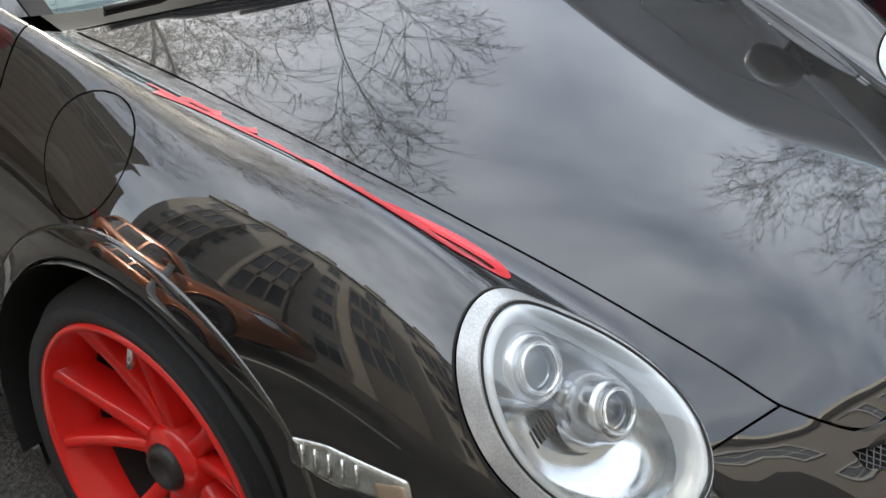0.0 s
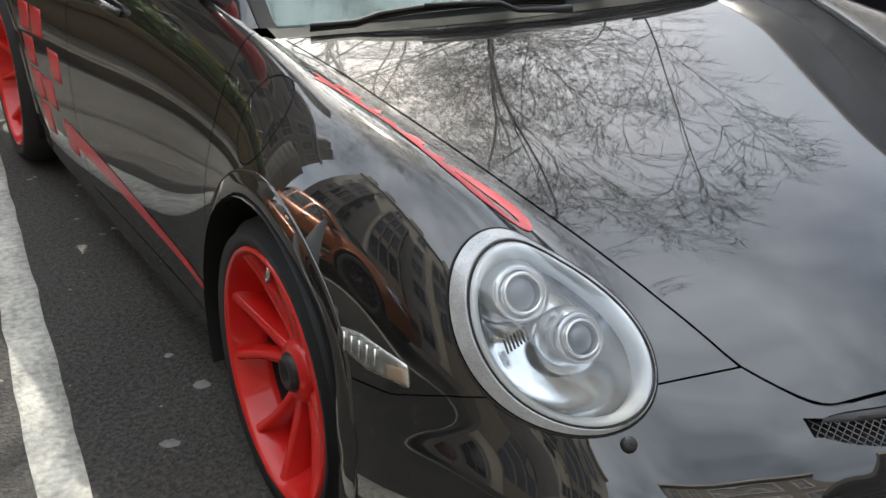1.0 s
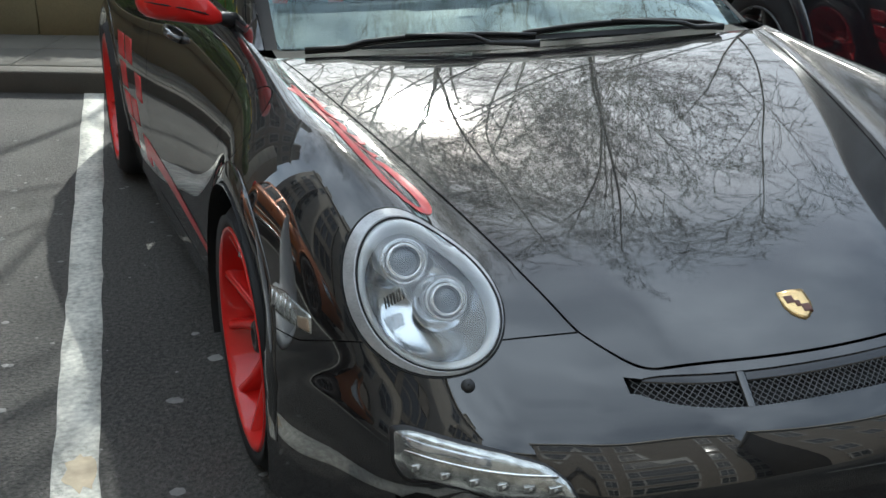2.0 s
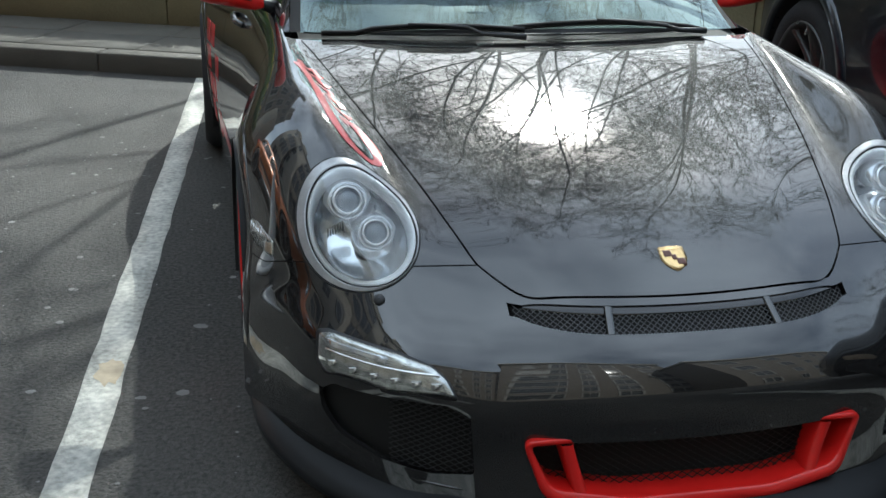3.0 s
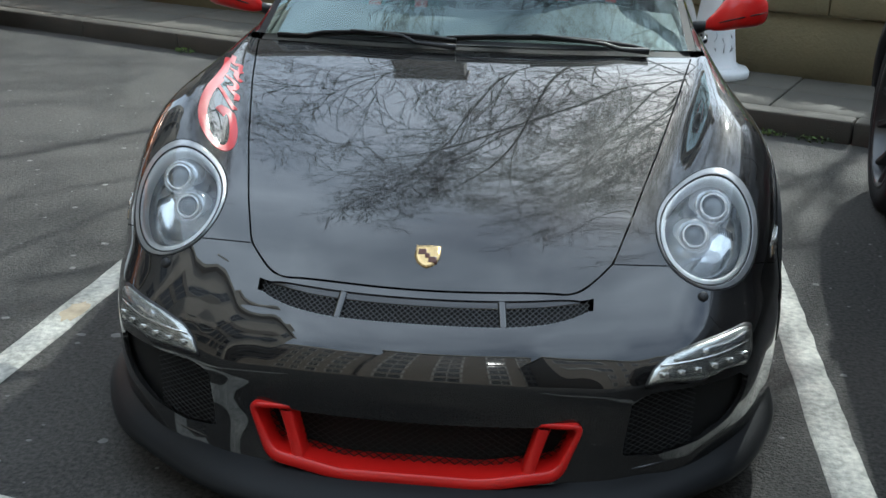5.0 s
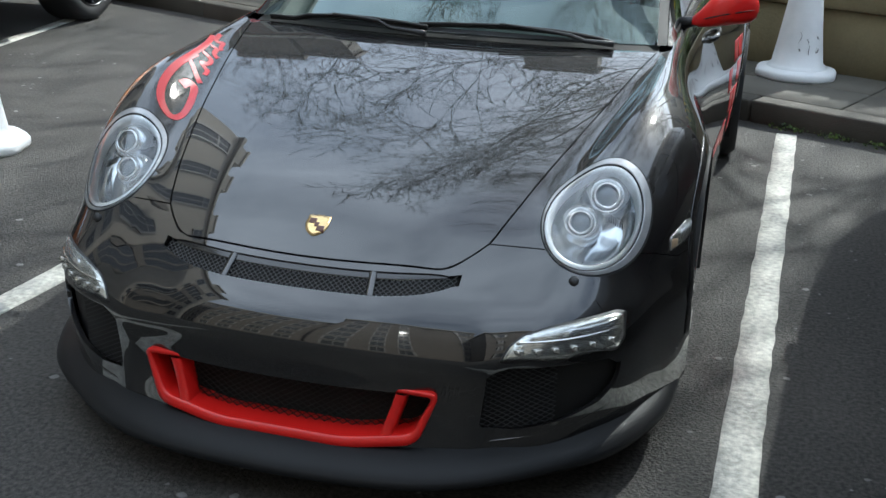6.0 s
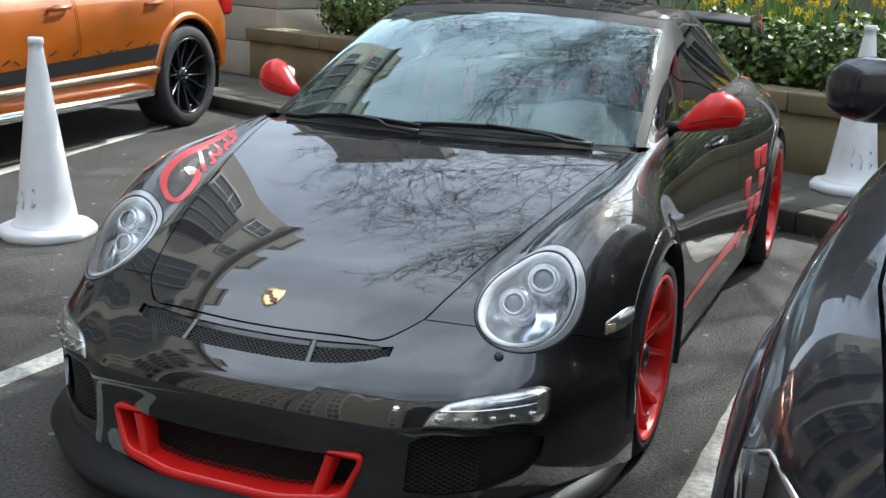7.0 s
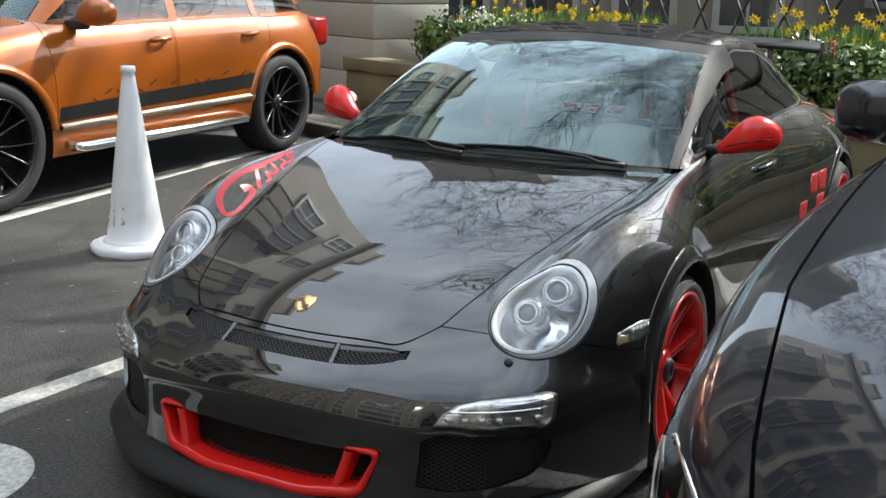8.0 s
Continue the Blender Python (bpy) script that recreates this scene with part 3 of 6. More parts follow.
# wheels
def wheel(parent, cx, cy, cz, radius, width, sx, rim_mat, pairs=5, rim_r=.247, hub_mat=M_BLACK, thin=1.0, name="wheel"):
    m = pose(cx, cy, cz) @ Matrix.Rotation(radians(90 * sx), 4, "Y")  # local z points out of the car
    w = new(name)
    w.empty_display_size = 0.05
    w.parent = parent
    h = width / 2
    bm = bmesh.new()
    lathe(bm, [(rim_r + .002, -h * .9), (rim_r + .012, -h), (radius - .03, -h), (radius - .006, -h * .82), (radius, -h * .5), (radius, h * .5), (radius - .006, h * .80), (radius - .03, h * .99), (rim_r + .035, h * 1.02), (rim_r + .012, h * .98), (rim_r - .004, h * .88)], 64, m)
    bmesh.ops.recalc_face_normals(bm, faces=bm.faces)
    part("tyre", bm, M_RUBBER, w)
    bm = bmesh.new()
    lathe(bm, [(rim_r + .009, h * .95), (rim_r + .007, h * 1.0), (rim_r, h * 1.0), (rim_r - .005, h * .94), (rim_r - .009, h * .72), (rim_r - .020, h * .46), (rim_r - .022, h * .34)], 64, m)
    bmesh.ops.recalc_face_normals(bm, faces=bm.faces)
    part("rim", bm, rim_mat, w)
    bm = bmesh.new()
    lathe(bm, [(.001, -.02), (.168, -.02), (.168, .0), (.001, .0)], 40, m @ pose(0, 0, -h * .02))
    part("brake_disc", bm, M_DISC, w)
    # inner barrel coloured black, shade between the spokes put into the colour
    bm = bmesh.new()
    lathe(bm, [(rim_r - .023, h * .35), (rim_r - .032, -h * .5), (.001, -h * .5)], 40, m)
    part("wheel_well", bm, M_GAP, w)
    bm = bmesh.new()
    lathe(bm, [(.070, -.03), (.062, h * .52), (.052, h * .62), (.001, h * .62)], 32, m)
    bmesh.ops.recalc_face_normals(bm, faces=bm.faces)
    part("hub", bm, rim_mat, w)
    bm = bmesh.new()
    lathe(bm, [(.040, h * .45), (.039, h * .66), (.032, h * .74), (.022, h * .74), (.019, h * .66), (.001, h * .66)], 12, m)
    bmesh.ops.recalc_face_normals(bm, faces=bm.faces)
    part("centre_nut", bm, hub_mat, w, "black centre-lock nut")
    for i in range(pairs):
        a0 = 2 * math.pi * (i + .25) / pairs
        bm = bmesh.new()
        for s in (-1, 1):
            n = 8
            rows = []
            for k in range(n + 1):
                t = k / n
                r = .046 + t * (rim_r - .050)
                ang = a0 + s * (math.pi / pairs) * (.26 + .20 * t ** .9)
                wd = (.0150 - .0070 * t + .004 * max(0, t - .75) * 4) * thin
                z = h * (.50 + .40 * t ** 1.5)
                deep = .068 - .012 * t
                d = Vector((math.cos(ang), math.sin(ang), 0))
                q = Vector((-d.y, d.x, 0))
                rows.append([bm.verts.new(m @ (d * r + q * o + Vector((0, 0, zz)))) for o, zz in ((-wd * 1.25, z - deep), (-wd, z - .006), (-wd * .6, z), (wd * .6, z), (wd, z - .006), (wd * 1.25, z - deep))])
            for a, b in zip(rows, rows[1:]):
                for k in range(5):
                    bm.faces.new((a[k], a[k + 1], b[k + 1], b[k]))
        bmesh.ops.recalc_face_normals(bm, faces=bm.faces)
        part("spoke", bm, rim_mat, w)
    bm = bmesh.new()
    tube(bm, [m @ Vector((rim_r - .02, .02, h * .8)), m @ Vector((rim_r - .055, .02, h * .86))], .006, 8)
    part("valve", bm, M_SILVER, w)
    return w


for sx in (-1, 1):
    wheel(car, .732 * sx, AXLE_F, WHEEL_Z, .302, .235, sx, M_RED, rim_r=.240)
    wheel(car, .772 * sx, AXLE_R, WHEEL_Z + .016, .318, .30, sx, M_RED)
    for ya, rr in ((AXLE_F, .344), (AXLE_R, .358)):
        bm = bmesh.new()
        ring = []
        for k in range(25):
            a = math.pi * (k / 24 * 1.24 - .12)
            ring.append([bm.verts.new(Vector((x * sx, ya + rr * math.cos(a), WHEEL_Z + rr * math.sin(a)))) for x in (.60, .86 if ya < 2 else .89)])
        for a, b in zip(ring, ring[1:]):
            bm.faces.new((a[0], a[1], b[1], b[0]))
        part("wheel_arch_liner", bm, M_GAP, car)
        # flared lip round the arch
        bm = bmesh.new()
        rows = []
        zc, r0 = WHEEL_Z + (0 if ya < 2 else .012), rr + .003
        for k in range(49):
            a = math.pi * (k / 48 * 1.06 - .03)
            row = []
            for r, o in ((r0 + .044, -.003), (r0 + .043, .0015), (r0 + .036, .0028), (r0 + .018, .004), (r0 + .003, .004), (r0 - .001, .001)):
                row.append(bm.verts.new(drop(sx, ya + r * math.cos(a), max(.25, zc + r * math.sin(a)), o)))
            row.append(bm.verts.new(row[-1].co - Vector((.03 * sx, 0, 0))))
            rows.append(row)
        for a, b in zip(rows, rows[1:]):
            for i in range(6):
                bm.faces.new((a[i], a[i + 1], b[i + 1], b[i]))
        bmesh.ops.recalc_face_normals(bm, faces=bm.faces)
        part("arch_flare", bm, M_PAINT, car)

# floor pan and dark inner structure
part("floor_pan", boxbm(-.66, .45, .11, .66, 4.0, .16, .01), M_GAP, car)
part("bulkhead", boxbm(-.60, .36, .16, .60, 1.30, .46, .03), M_GAP, car)


# head lamps
def lamp_skin(a, b, out, sx):
    p = LAMP_C + LAMP_SIDE * a + LAMP_UP * b
    h = SKIN.ray_cast(p + LAMP_N * .25, -LAMP_N)
    q = (h[0] if h[0] else p) + LAMP_N * out
    return Vector((q.x * sx, q.y, q.z))


RING_A, RING_B, RING_DA, RING_DB = .1035, .153, -.004, -.011


def lamp_oval(t, grow):
    return RING_DA + RING_A * grow * math.cos(t), RING_DB + RING_B * grow * math.sin(t)


def grid_faces(bm, rows, closed=True):
    for a, b in zip(rows, rows[1:]):
        n = len(a)
        for i in range(n if closed else n - 1):
            bm.faces.new((a[i], a[(i + 1) % n], b[(i + 1) % n], b[i]))


def ring_tube(bm, pts, r, sides=8):
    n = len(pts)
    rows = []
    for i, p in enumerate(pts):
        t = (pts[(i + 1) % n] - pts[i - 1]).normalized()
        a = t.orthogonal().normalized() if i == 0 else (prev - t * prev.dot(t)).normalized()
        prev = a
        b = t.cross(a)
        rows.append([bm.verts.new(p + (a * math.cos(2 * math.pi * k / sides) + b * math.sin(2 * math.pi * k / sides)) * r) for k in range(sides)])
    grid_faces(bm, rows + rows[:1])


def head_lamp(sx):
    lamp = new("head_lamp")
    lamp.empty_display_size = .05
    lamp.parent = car
    tagged(lamp, "clear oval head lamp with two projectors and a grey surround")
    N = 72
    ts = [2 * math.pi * k / N for k in range(N)]
    # surround that carries on the body's skin
    bm = bmesh.new()
    rows = []
    for s in range(7):
        f = s / 6
        row = []
        for t in ts:
            a, b = lamp_oval(t, 1.045)
            oa, ob = LAMP_A * .985 * math.cos(t), LAMP_B * .985 * math.sin(t)
            row.append(bm.verts.new(lamp_skin(oa + (a - oa) * f, ob + (b - ob) * f, .0015 + .004 * f, sx)))
        rows.append(row)
    rows.append([bm.verts.new(lamp_skin(*lamp_oval(t, 1.03), -.02, sx)) for t in ts])
    grid_faces(bm, rows)
    bmesh.ops.recalc_face_normals(bm, faces=bm.faces)
    part("surround", bm, M_RING, lamp, "pale grey ribbed surround")
    bm = bmesh.new()
    ring_tube(bm, [lamp_skin(LAMP_A * math.cos(t), LAMP_B * math.sin(t), -.0015, sx) for t in ts], .0022, 6)
    part("rubber_seal", bm, M_GAP, lamp)
    bm = bmesh.new()
    ring_tube(bm, [lamp_skin(*lamp_oval(t, 1.03), .004, sx) for t in ts], .0018, 6)
    part("lens_seal", bm, M_GAP, lamp)
    # bright inner ring
    bm = bmesh.new()
    rows = [[bm.verts.new(lamp_skin(*lamp_oval(t, g), h, sx)) for t in ts] for g, h in ((1.01, .002), (.99, .0045), (.935, .003), (.90, -.006), (.88, -.03))]
    grid_faces(bm, rows)
    bmesh.ops.recalc_face_normals(bm, faces=bm.faces)
    part("bright_ring", bm, M_BRIGHT, lamp, "polished inner ring")
    # bowl
    bm = bmesh.new()
    rows = []
    for g, h in ((.905, -.020), (.86, -.045), (.78, -.065), (.55, -.078), (.25, -.082)):
        rows.append([bm.verts.new(lamp_skin(*lamp_oval(t, g), h, sx)) for t in ts])
    grid_faces(bm, rows)
    bm.faces.new(rows[-1])
    bmesh.ops.recalc_face_normals(bm, faces=bm.faces)
    part("bowl", bm, M_BOWL, lamp)
    # two projectors on an S-shaped carrier
    fwd = Vector((.10, -.86, .50)).normalized()
    for (a, b, r, hh) in ((-.003, .066, .0355, -.020), (-.027, -.036, .0315, -.014)):
        c = lamp_skin(a, b, hh, 1)
        base = Matrix.Translation(Vector((c.x * sx, c.y, c.z))) @ Vector((fwd.x * sx, fwd.y, fwd.z)).to_track_quat("Z", "Y").to_matrix().to_4x4()
        bm = bmesh.new()
        lathe(bm, [(r * 1.62, -.05), (r * 1.45, -.018), (r * 1.25, -.010), (r * 1.14, .0), (r * 1.02, .0), (r * .98, -.010), (r * .86, -.014)], 40, base)
        bmesh.ops.recalc_face_normals(bm, faces=bm.faces)
        pr = part("projector", bm, M_SILVER, lamp)
        bm = bmesh.new()
        lathe(bm, [(r * .90, -.014), (r * .90, .004), (r * .82, .009), (r * .74, .006), (r * .72, -.006)], 40, base)
        bmesh.ops.recalc_face_normals(bm, faces=bm.faces)
        part("projector_ring", bm, M_CHROME, pr)
        bm = bmesh.new()
        lathe(bm, [(r * .74 * math.cos(q), -.010 + .016 * math.sin(q)) for q in [k * math.pi / 16 for k in range(8)]] + [(.0005, .006)], 32, base)
        bmesh.ops.recalc_face_normals(bm, faces=bm.faces)
        part("projector_lens", bm, M_PROJ, pr, "blue-grey glass lens")
    # small louvre beside the projectors
    for k in range(7):
        bm = bmesh.new()
        a0 = .022 + k * .0055
        p, q = lamp_skin(a0, .026, -.03, sx), lamp_skin(a0 + .006, .006, -.03, sx)
        tube(bm, [p, q], .0018, 5)
        part("louvre_bar", bm, M_BLACK, lamp)
    # outer lens
    bm = bmesh.new()
    rows = []
    for k in range(12):
        g = 1.03 * (1 - k / 12)
        rows.append([bm.verts.new(lamp_skin(*lamp_oval(t, g), .005 + .014 * (1 - g * g), sx)) for t in ts])
    grid_faces(bm, rows)
    mid = bm.verts.new(lamp_skin(RING_DA, RING_DB, .019, sx))
    for i in range(N):
        bm.faces.new((rows[-1][i], rows[-1][(i + 1) % N], mid))
    bmesh.ops.recalc_face_normals(bm, faces=bm.faces)
    part("outer_lens", bm, M_LENS, lamp, "clear plastic lens").visible_shadow = False
    # washer jet under the lamp
    bm = bmesh.new()
    w = drop(.606 * sx, None, .510, .002)
    lathe(bm, [(.0115, -.006), (.011, .003), (.008, .006), (.001, .006)], 20, Matrix.Translation(w) @ Vector((.2 * sx, -.75, .6)).to_track_quat("Z", "Y").to_matrix().to_4x4())
    part("washer_jet", bm, M_BLACK, car)


M_BOWL = material("lamp_bowl", (0.74, 0.76, 0.78), 0.13, 0.88, var=0.10, scale=12)
M_PROJ = material("projector_glass", (0.06, 0.08, 0.10), 0.04, 0.0, 1.0, var=0.1)
for sx in (-1, 1):
    head_lamp(sx)


M_DIODE = material("lamp_reflector", (0.58, 0.58, 0.55), 0.2, 0.8, var=0.5, scale=70)
# running lights in the bumper
def front_map(x, z, out):
    return drop(x, None, z, out)


for sx in (-1, 1):
    outline = [Vector((p.x * sx, p.y)) for p in rounded([(.700, .441), (.721, .432), (.725, .385), (.714, .367), (.60, .366), (.485, .371), (.500, .401), (.526, .4205), (.58, .434), (.64, .4395)], .007, 3)]

    base = new("running_light")
    base.empty_display_size = .03
    base.parent = car
    tagged(base, "clear running lamp with a row of diodes")
    big = [Vector(((p.x - .61 * sx) * 1.05 + .61 * sx, (p.y - .408) * 1.16 + .408)) for p in outline]
    draped("bezel", big, front_map, M_BLACK, base, .003)
    draped("reflector", outline, front_map, M_DIODE, base, .005)
    for k in range(6):
        t = (k + .5) / 6
        cx, cz = (.500 + .215 * t) * sx, .388 + .003 * t
        bm = bmesh.new()
        p = drop(cx, None, cz, .006)
        box(bm, -.011, -.003, -.006, .011, .006, .007, .002, m=Matrix.Translation(p))
        lathe(bm, [(.005, .002), (.004, .004), (.0005, .005)], 10, Matrix.Translation(p) @ Matrix.Rotation(radians(90), 4, "X"))
        part("diode", bm, M_DIODE, base)
    bm = bmesh.new()
    tube(bm, [drop((.51 + .20 * k / 10) * sx, None, .407 + .004 * k / 10, .006) for k in range(11)], .0025, 6)
    part("light_bar", bm, M_CHROME, base)
    draped("indicator", [Vector((p.x * sx, p.y)) for p in rounded([(.712, .431), (.713, .416), (.60, .414), (.60, .428)], .005, 3)], front_map, M_SILVER, base, .0075)
    lens = draped("lens", outline, front_map, M_CLEAR, base, .0075)
    lens.visible_shadow = False
    # side marker at the wheel arch
    mk = [Vector(p) for p in rounded([(.674, .547), (.625, .554), (.520, .543), (.508, .511), (.60, .508), (.668, .515)], .006, 3)]
    side = lambda y, z, out, q=sx: drop(q, y, z, out)
    sm = draped("side_marker", mk, side, M_DIODE, car, .002, "clear side marker lamp")
    draped("amber_reflector", [Vector(p) for p in rounded([(.560, .530), (.524, .536), (.513, .514), (.552, .511)], .004, 3)], side, M_AMBERCLEAR, sm, .0032)
    for k in range(5):
        bm = bmesh.new()
        tube(bm, [drop(sx, .655 - .018 * k, .545, .004), drop(sx, .648 - .018 * k, .516, .004)], .002, 5)
        part("prism", bm, M_CHROME, sm)
    draped("side_marker_lens", mk, side, M_CLEAR, car, .005).visible_shadow = False


# slot under the bonnet, grille and intakes
def lattice(name, parent, f, x0, x1, z0, z1, pitch, back, r, mat=None):
    bm = bmesh.new()
    nx, nz = int((x1 - x0) / pitch) + 1, int((z1 - z0) / (pitch * .6)) + 1
    pts = {}
    for i in range(nx + 1):
        for j in range(nz + 1):
            x, z = x0 + i * pitch, z0 + j * pitch * .6
            if f(Vector((x, 0, z))) < .008 and (i + j) % 2 == 0:
                h = SKIN.ray_cast(Vector((x, -3, z)), Vector((0, 1, 0)))
                pts[i, j] = h[0] + Vector((0, back, 0))
    for (i, j), p in pts.items():
        for d in ((1, 1), (1, -1)):
            q = pts.get((i + d[0], j + d[1]))
            if q is not None:
                tube(bm, [p, q], r, 3, False)
    part(name, bm, mat or M_MESH, parent)


M_MESH = material("grille_mesh", (0.13, 0.13, 0.135), 0.4, 0.4)
lattice("slot_mesh", car, lambda c: max(vent_f(c), c.z - .498 - .010 * (abs(c.x) / .36) ** 3), -.356, .356, .468, .53, .0066, .012, .0010)
lattice("grille_mesh", car, grille_f, -.34, .34, .155, .30, .011, .045, .0013, M_GAP)
lattice("intake_mesh", car, lambda c: intake_f(c) if c.x < 0 else .1, -.60, -.44, .19, .36, .010, .014, .0012, M_BLACK)
lattice("intake_mesh", car, lambda c: intake_f(c) if c.x > 0 else .1, .44, .60, .19, .36, .010, .014, .0012, M_BLACK)


def back_panel(name, x0, x1, z0, z1, back):
    bm = bmesh.new()
    rows = []
    for i in range(25):
        x = x0 + (x1 - x0) * i / 24
        rows.append([bm.verts.new(drop(x, None, z, 0) + Vector((0, back, 0))) for z in [z0 + (z1 - z0) * j / 8 for j in range(9)]])
    grid_faces(bm, rows, False)
    part(name, bm, M_GAP, car)


back_panel("slot_back", -.355, .355, .462, .532, .060)
# glossy panel in the upper half of the slot
bm = bmesh.new()
rows = []
for i in range(49):
    x = -.336 + .672 * i / 48
    q = (abs(x) / .36) ** 2
    rows.append([bm.verts.new(drop(x, None, z, 0) + Vector((0, back, 0))) for z, back in ((.520 + .010 * q, .008), (.518 + .010 * q, .007), (.506 + .009 * q, .010), (.501 + .009 * q, .012), (.499 + .009 * q, .020))])
grid_faces(bm, rows, False)
bmesh.ops.recalc_face_normals(bm, faces=bm.faces)
part("slot_panel", bm, M_GLOSSBLACK, car)
back_panel("grille_back", -.37, .37, .14, .30, .09)
back_panel("intake_back", -.77, -.43, .185, .38, .035)
back_panel("intake_back", .43, .77, .185, .38, .035)
for sx in (-1, 1):
    bm = bmesh.new()
    a, b = drop(.170 * sx, None, .522, -.004), drop(.178 * sx, None, .482, -.002)
    d = (b - a).normalized()
    q = Vector((1, 0, 0))
    n = q.cross(d).normalized()
    rows = []
    for t in (0, .33, .66, 1):
        p = a.lerp(b, t)
        rows.append([bm.verts.new(p + q * ox + n * oy) for ox, oy in ((-.009, .016), (-.009, .0), (-.006, -.003), (.006, -.003), (.009, 0), (.009, .016))])
    grid_faces(bm, rows, False)
    bmesh.ops.recalc_face_normals(bm, faces=bm.faces)
    part("slot_bar", bm, M_PAINT, car)


def frame_on_skin(name, outer, inner, mat, lift, depth, label=""):
    bm = bmesh.new()
    rows = [[bm.verts.new(front_map(p.x, p.y, -.01)) for p in outer],
            [bm.verts.new(front_map(p.x, p.y, lift * .7)) for p in outer],
            [bm.verts.new(front_map(p.x * .9 + q.x * .1, p.y * .9 + q.y * .1, lift)) for p, q in zip(outer, inner)],
            [bm.verts.new(front_map(p.x * .15 + q.x * .85, p.y * .15 + q.y * .85, lift)) for p, q in zip(outer, inner)],
            [bm.verts.new(front_map(q.x, q.y, lift * .5)) for q in inner],
            [bm.verts.new(front_map(q.x, q.y, 0) + Vector((0, depth, 0))) for q in inner]]
    grid_faces(bm, rows)
    bmesh.ops.recalc_face_normals(bm, faces=bm.faces)
    return part(name, bm, mat, car, label)


g_out = rounded([(-.362, .296), (.362, .296), (.316, .167), (.16, .149), (-.16, .149), (-.316, .167)], .03, 6)
g_in = rounded([(-.346, .285), (.346, .285), (.302, .192), (.15, .174), (-.15, .174), (-.302, .192)], .022, 6)
frame_on_skin("grille_surround", g_out, g_in, M_RED, .014, .07, "bright red grille surround")
for sx in (-1, 1):
    bm = bmesh.new()
    rows = []
    for k in range(6):
        t = k / 5
        p = drop((.276 - .030 * t) * sx, None, .284 - .100 * t, .004)
        rows.append([bm.verts.new(p + Vector((ox, oy, 0))) for ox, oy in ((-.013, .05), (-.013, .002), (-.009, -.003), (.009, -.003), (.013, .002), (.013, .05))])
    grid_faces(bm, rows, False)
    bmesh.ops.recalc_face_normals(bm, faces=bm.faces)
    part("grille_post", bm, M_RED, car)

# chin spoiler
bm = bmesh.new()
edge = spline([0, .22, .45, .66, .86, 1.03, 1.18, 1.31], [(0, -.118), (.22, -.105), (.44, -.042), (.62, .085), (.74, .20), (.815, .35), (.848, .48), (.858, .64)], np.linspace(0, 1.31, 40))
edge = [(-x, y) for x, y in edge[:0:-1]] + [tuple(p) for p in edge]
rows = []
for i, (x, y) in enumerate(edge):
    a, b = Vector(edge[max(0, i - 1)]), Vector(edge[min(len(edge) - 1, i + 1)])
    t = (b - a).normalized()
    n = Vector((-t.y, t.x))  # inwards
    up = .022 * min(1, abs(x) / .85) ** 4
    rows.append([bm.verts.new((x + n.x * o, y + n.y * o, z + up * u)) for o, z, u in ((.13, .165, 1), (.07, .155, 1), (.025, .134, 1), (.004, .118, 1), (0, .108, 1), (.004, .098, .6), (.04, .085, .4), (.08, .085, .4))])
grid_faces(bm, rows, False)
bmesh.ops.recalc_face_normals(bm, faces=bm.faces)
part("chin_spoiler", bm, M_LIP, car, "dark plastic chin spoiler")
# pressed crease above the spoiler
for sx in (-1, 1):
    bm = bmesh.new()
    pts = [drop(x * sx, None, z, -.003) for x, z in ((.40, .172), (.47, .172), (.56, .178), (.64, .192), (.70, .214), (.745, .25))]
    tube(bm, [Vector(p) for p in spline(range(6), [tuple(p) for p in pts], np.linspace(0, 5, 24))], .0035, 8)
    part("intake_lip", bm, M_PAINT, car)

# badge
sh = [(-.027, .036), (0, .039), (.027, .036), (.0285, .0), (.022, -.020), (.010, -.033), (0, -.038), (-.010, -.033), (-.022, -.020), (-.0285, .0)]
top_map = lambda x, y, out: drop(x, y, None, out)
bd = draped("badge", [Vector((x, .207 + y * .74)) for x, y in sh], top_map, M_GOLD, car, .004, "small gold shield badge")
for ox, oy in ((-.012, .012), (.012, -.012)):
    draped("badge_field", [Vector((ox + x, .207 + (oy + y) * .78)) for x, y in ((-.010, .011), (.010, .011), (.010, -.010), (-.010, -.010))], top_map, M_BROWN, bd, .0052)
draped("badge_field", [Vector((x, .207 + y)) for x, y in ((-.006, .007), (.006, .007), (.005, -.006), (-.005, -.006))], top_map, M_BROWN, bd, .0058)

# red graphics: a long loop and two bars on the wing, stripe and chequers along the side
def ribbon(name, pts, width, to_surface, mat, parent, lift=.0012):
    """A flat band of film along a line on the skin."""
    bm = bmesh.new()
    cs = spline(np.arange(len(pts)), [tuple(p) for p in pts], np.linspace(0, len(pts) - 1, 12 * (len(pts) - 1)))
    rows = []
    for i, c in enumerate(cs):
        t = Vector(cs[min(i + 1, len(cs) - 1)] - cs[max(i - 1, 0)]).normalized()
        n = Vector((-t.y, t.x)) * width / 2
        c = Vector(c)
        rows.append([bm.verts.new(to_surface(*(c + n * o), lift)) for o in (-1, -.4, .4, 1)])
    grid_faces(bm, rows, False)
    bmesh.ops.recalc_face_normals(bm, faces=bm.faces)
    return part(name, bm, mat, parent)


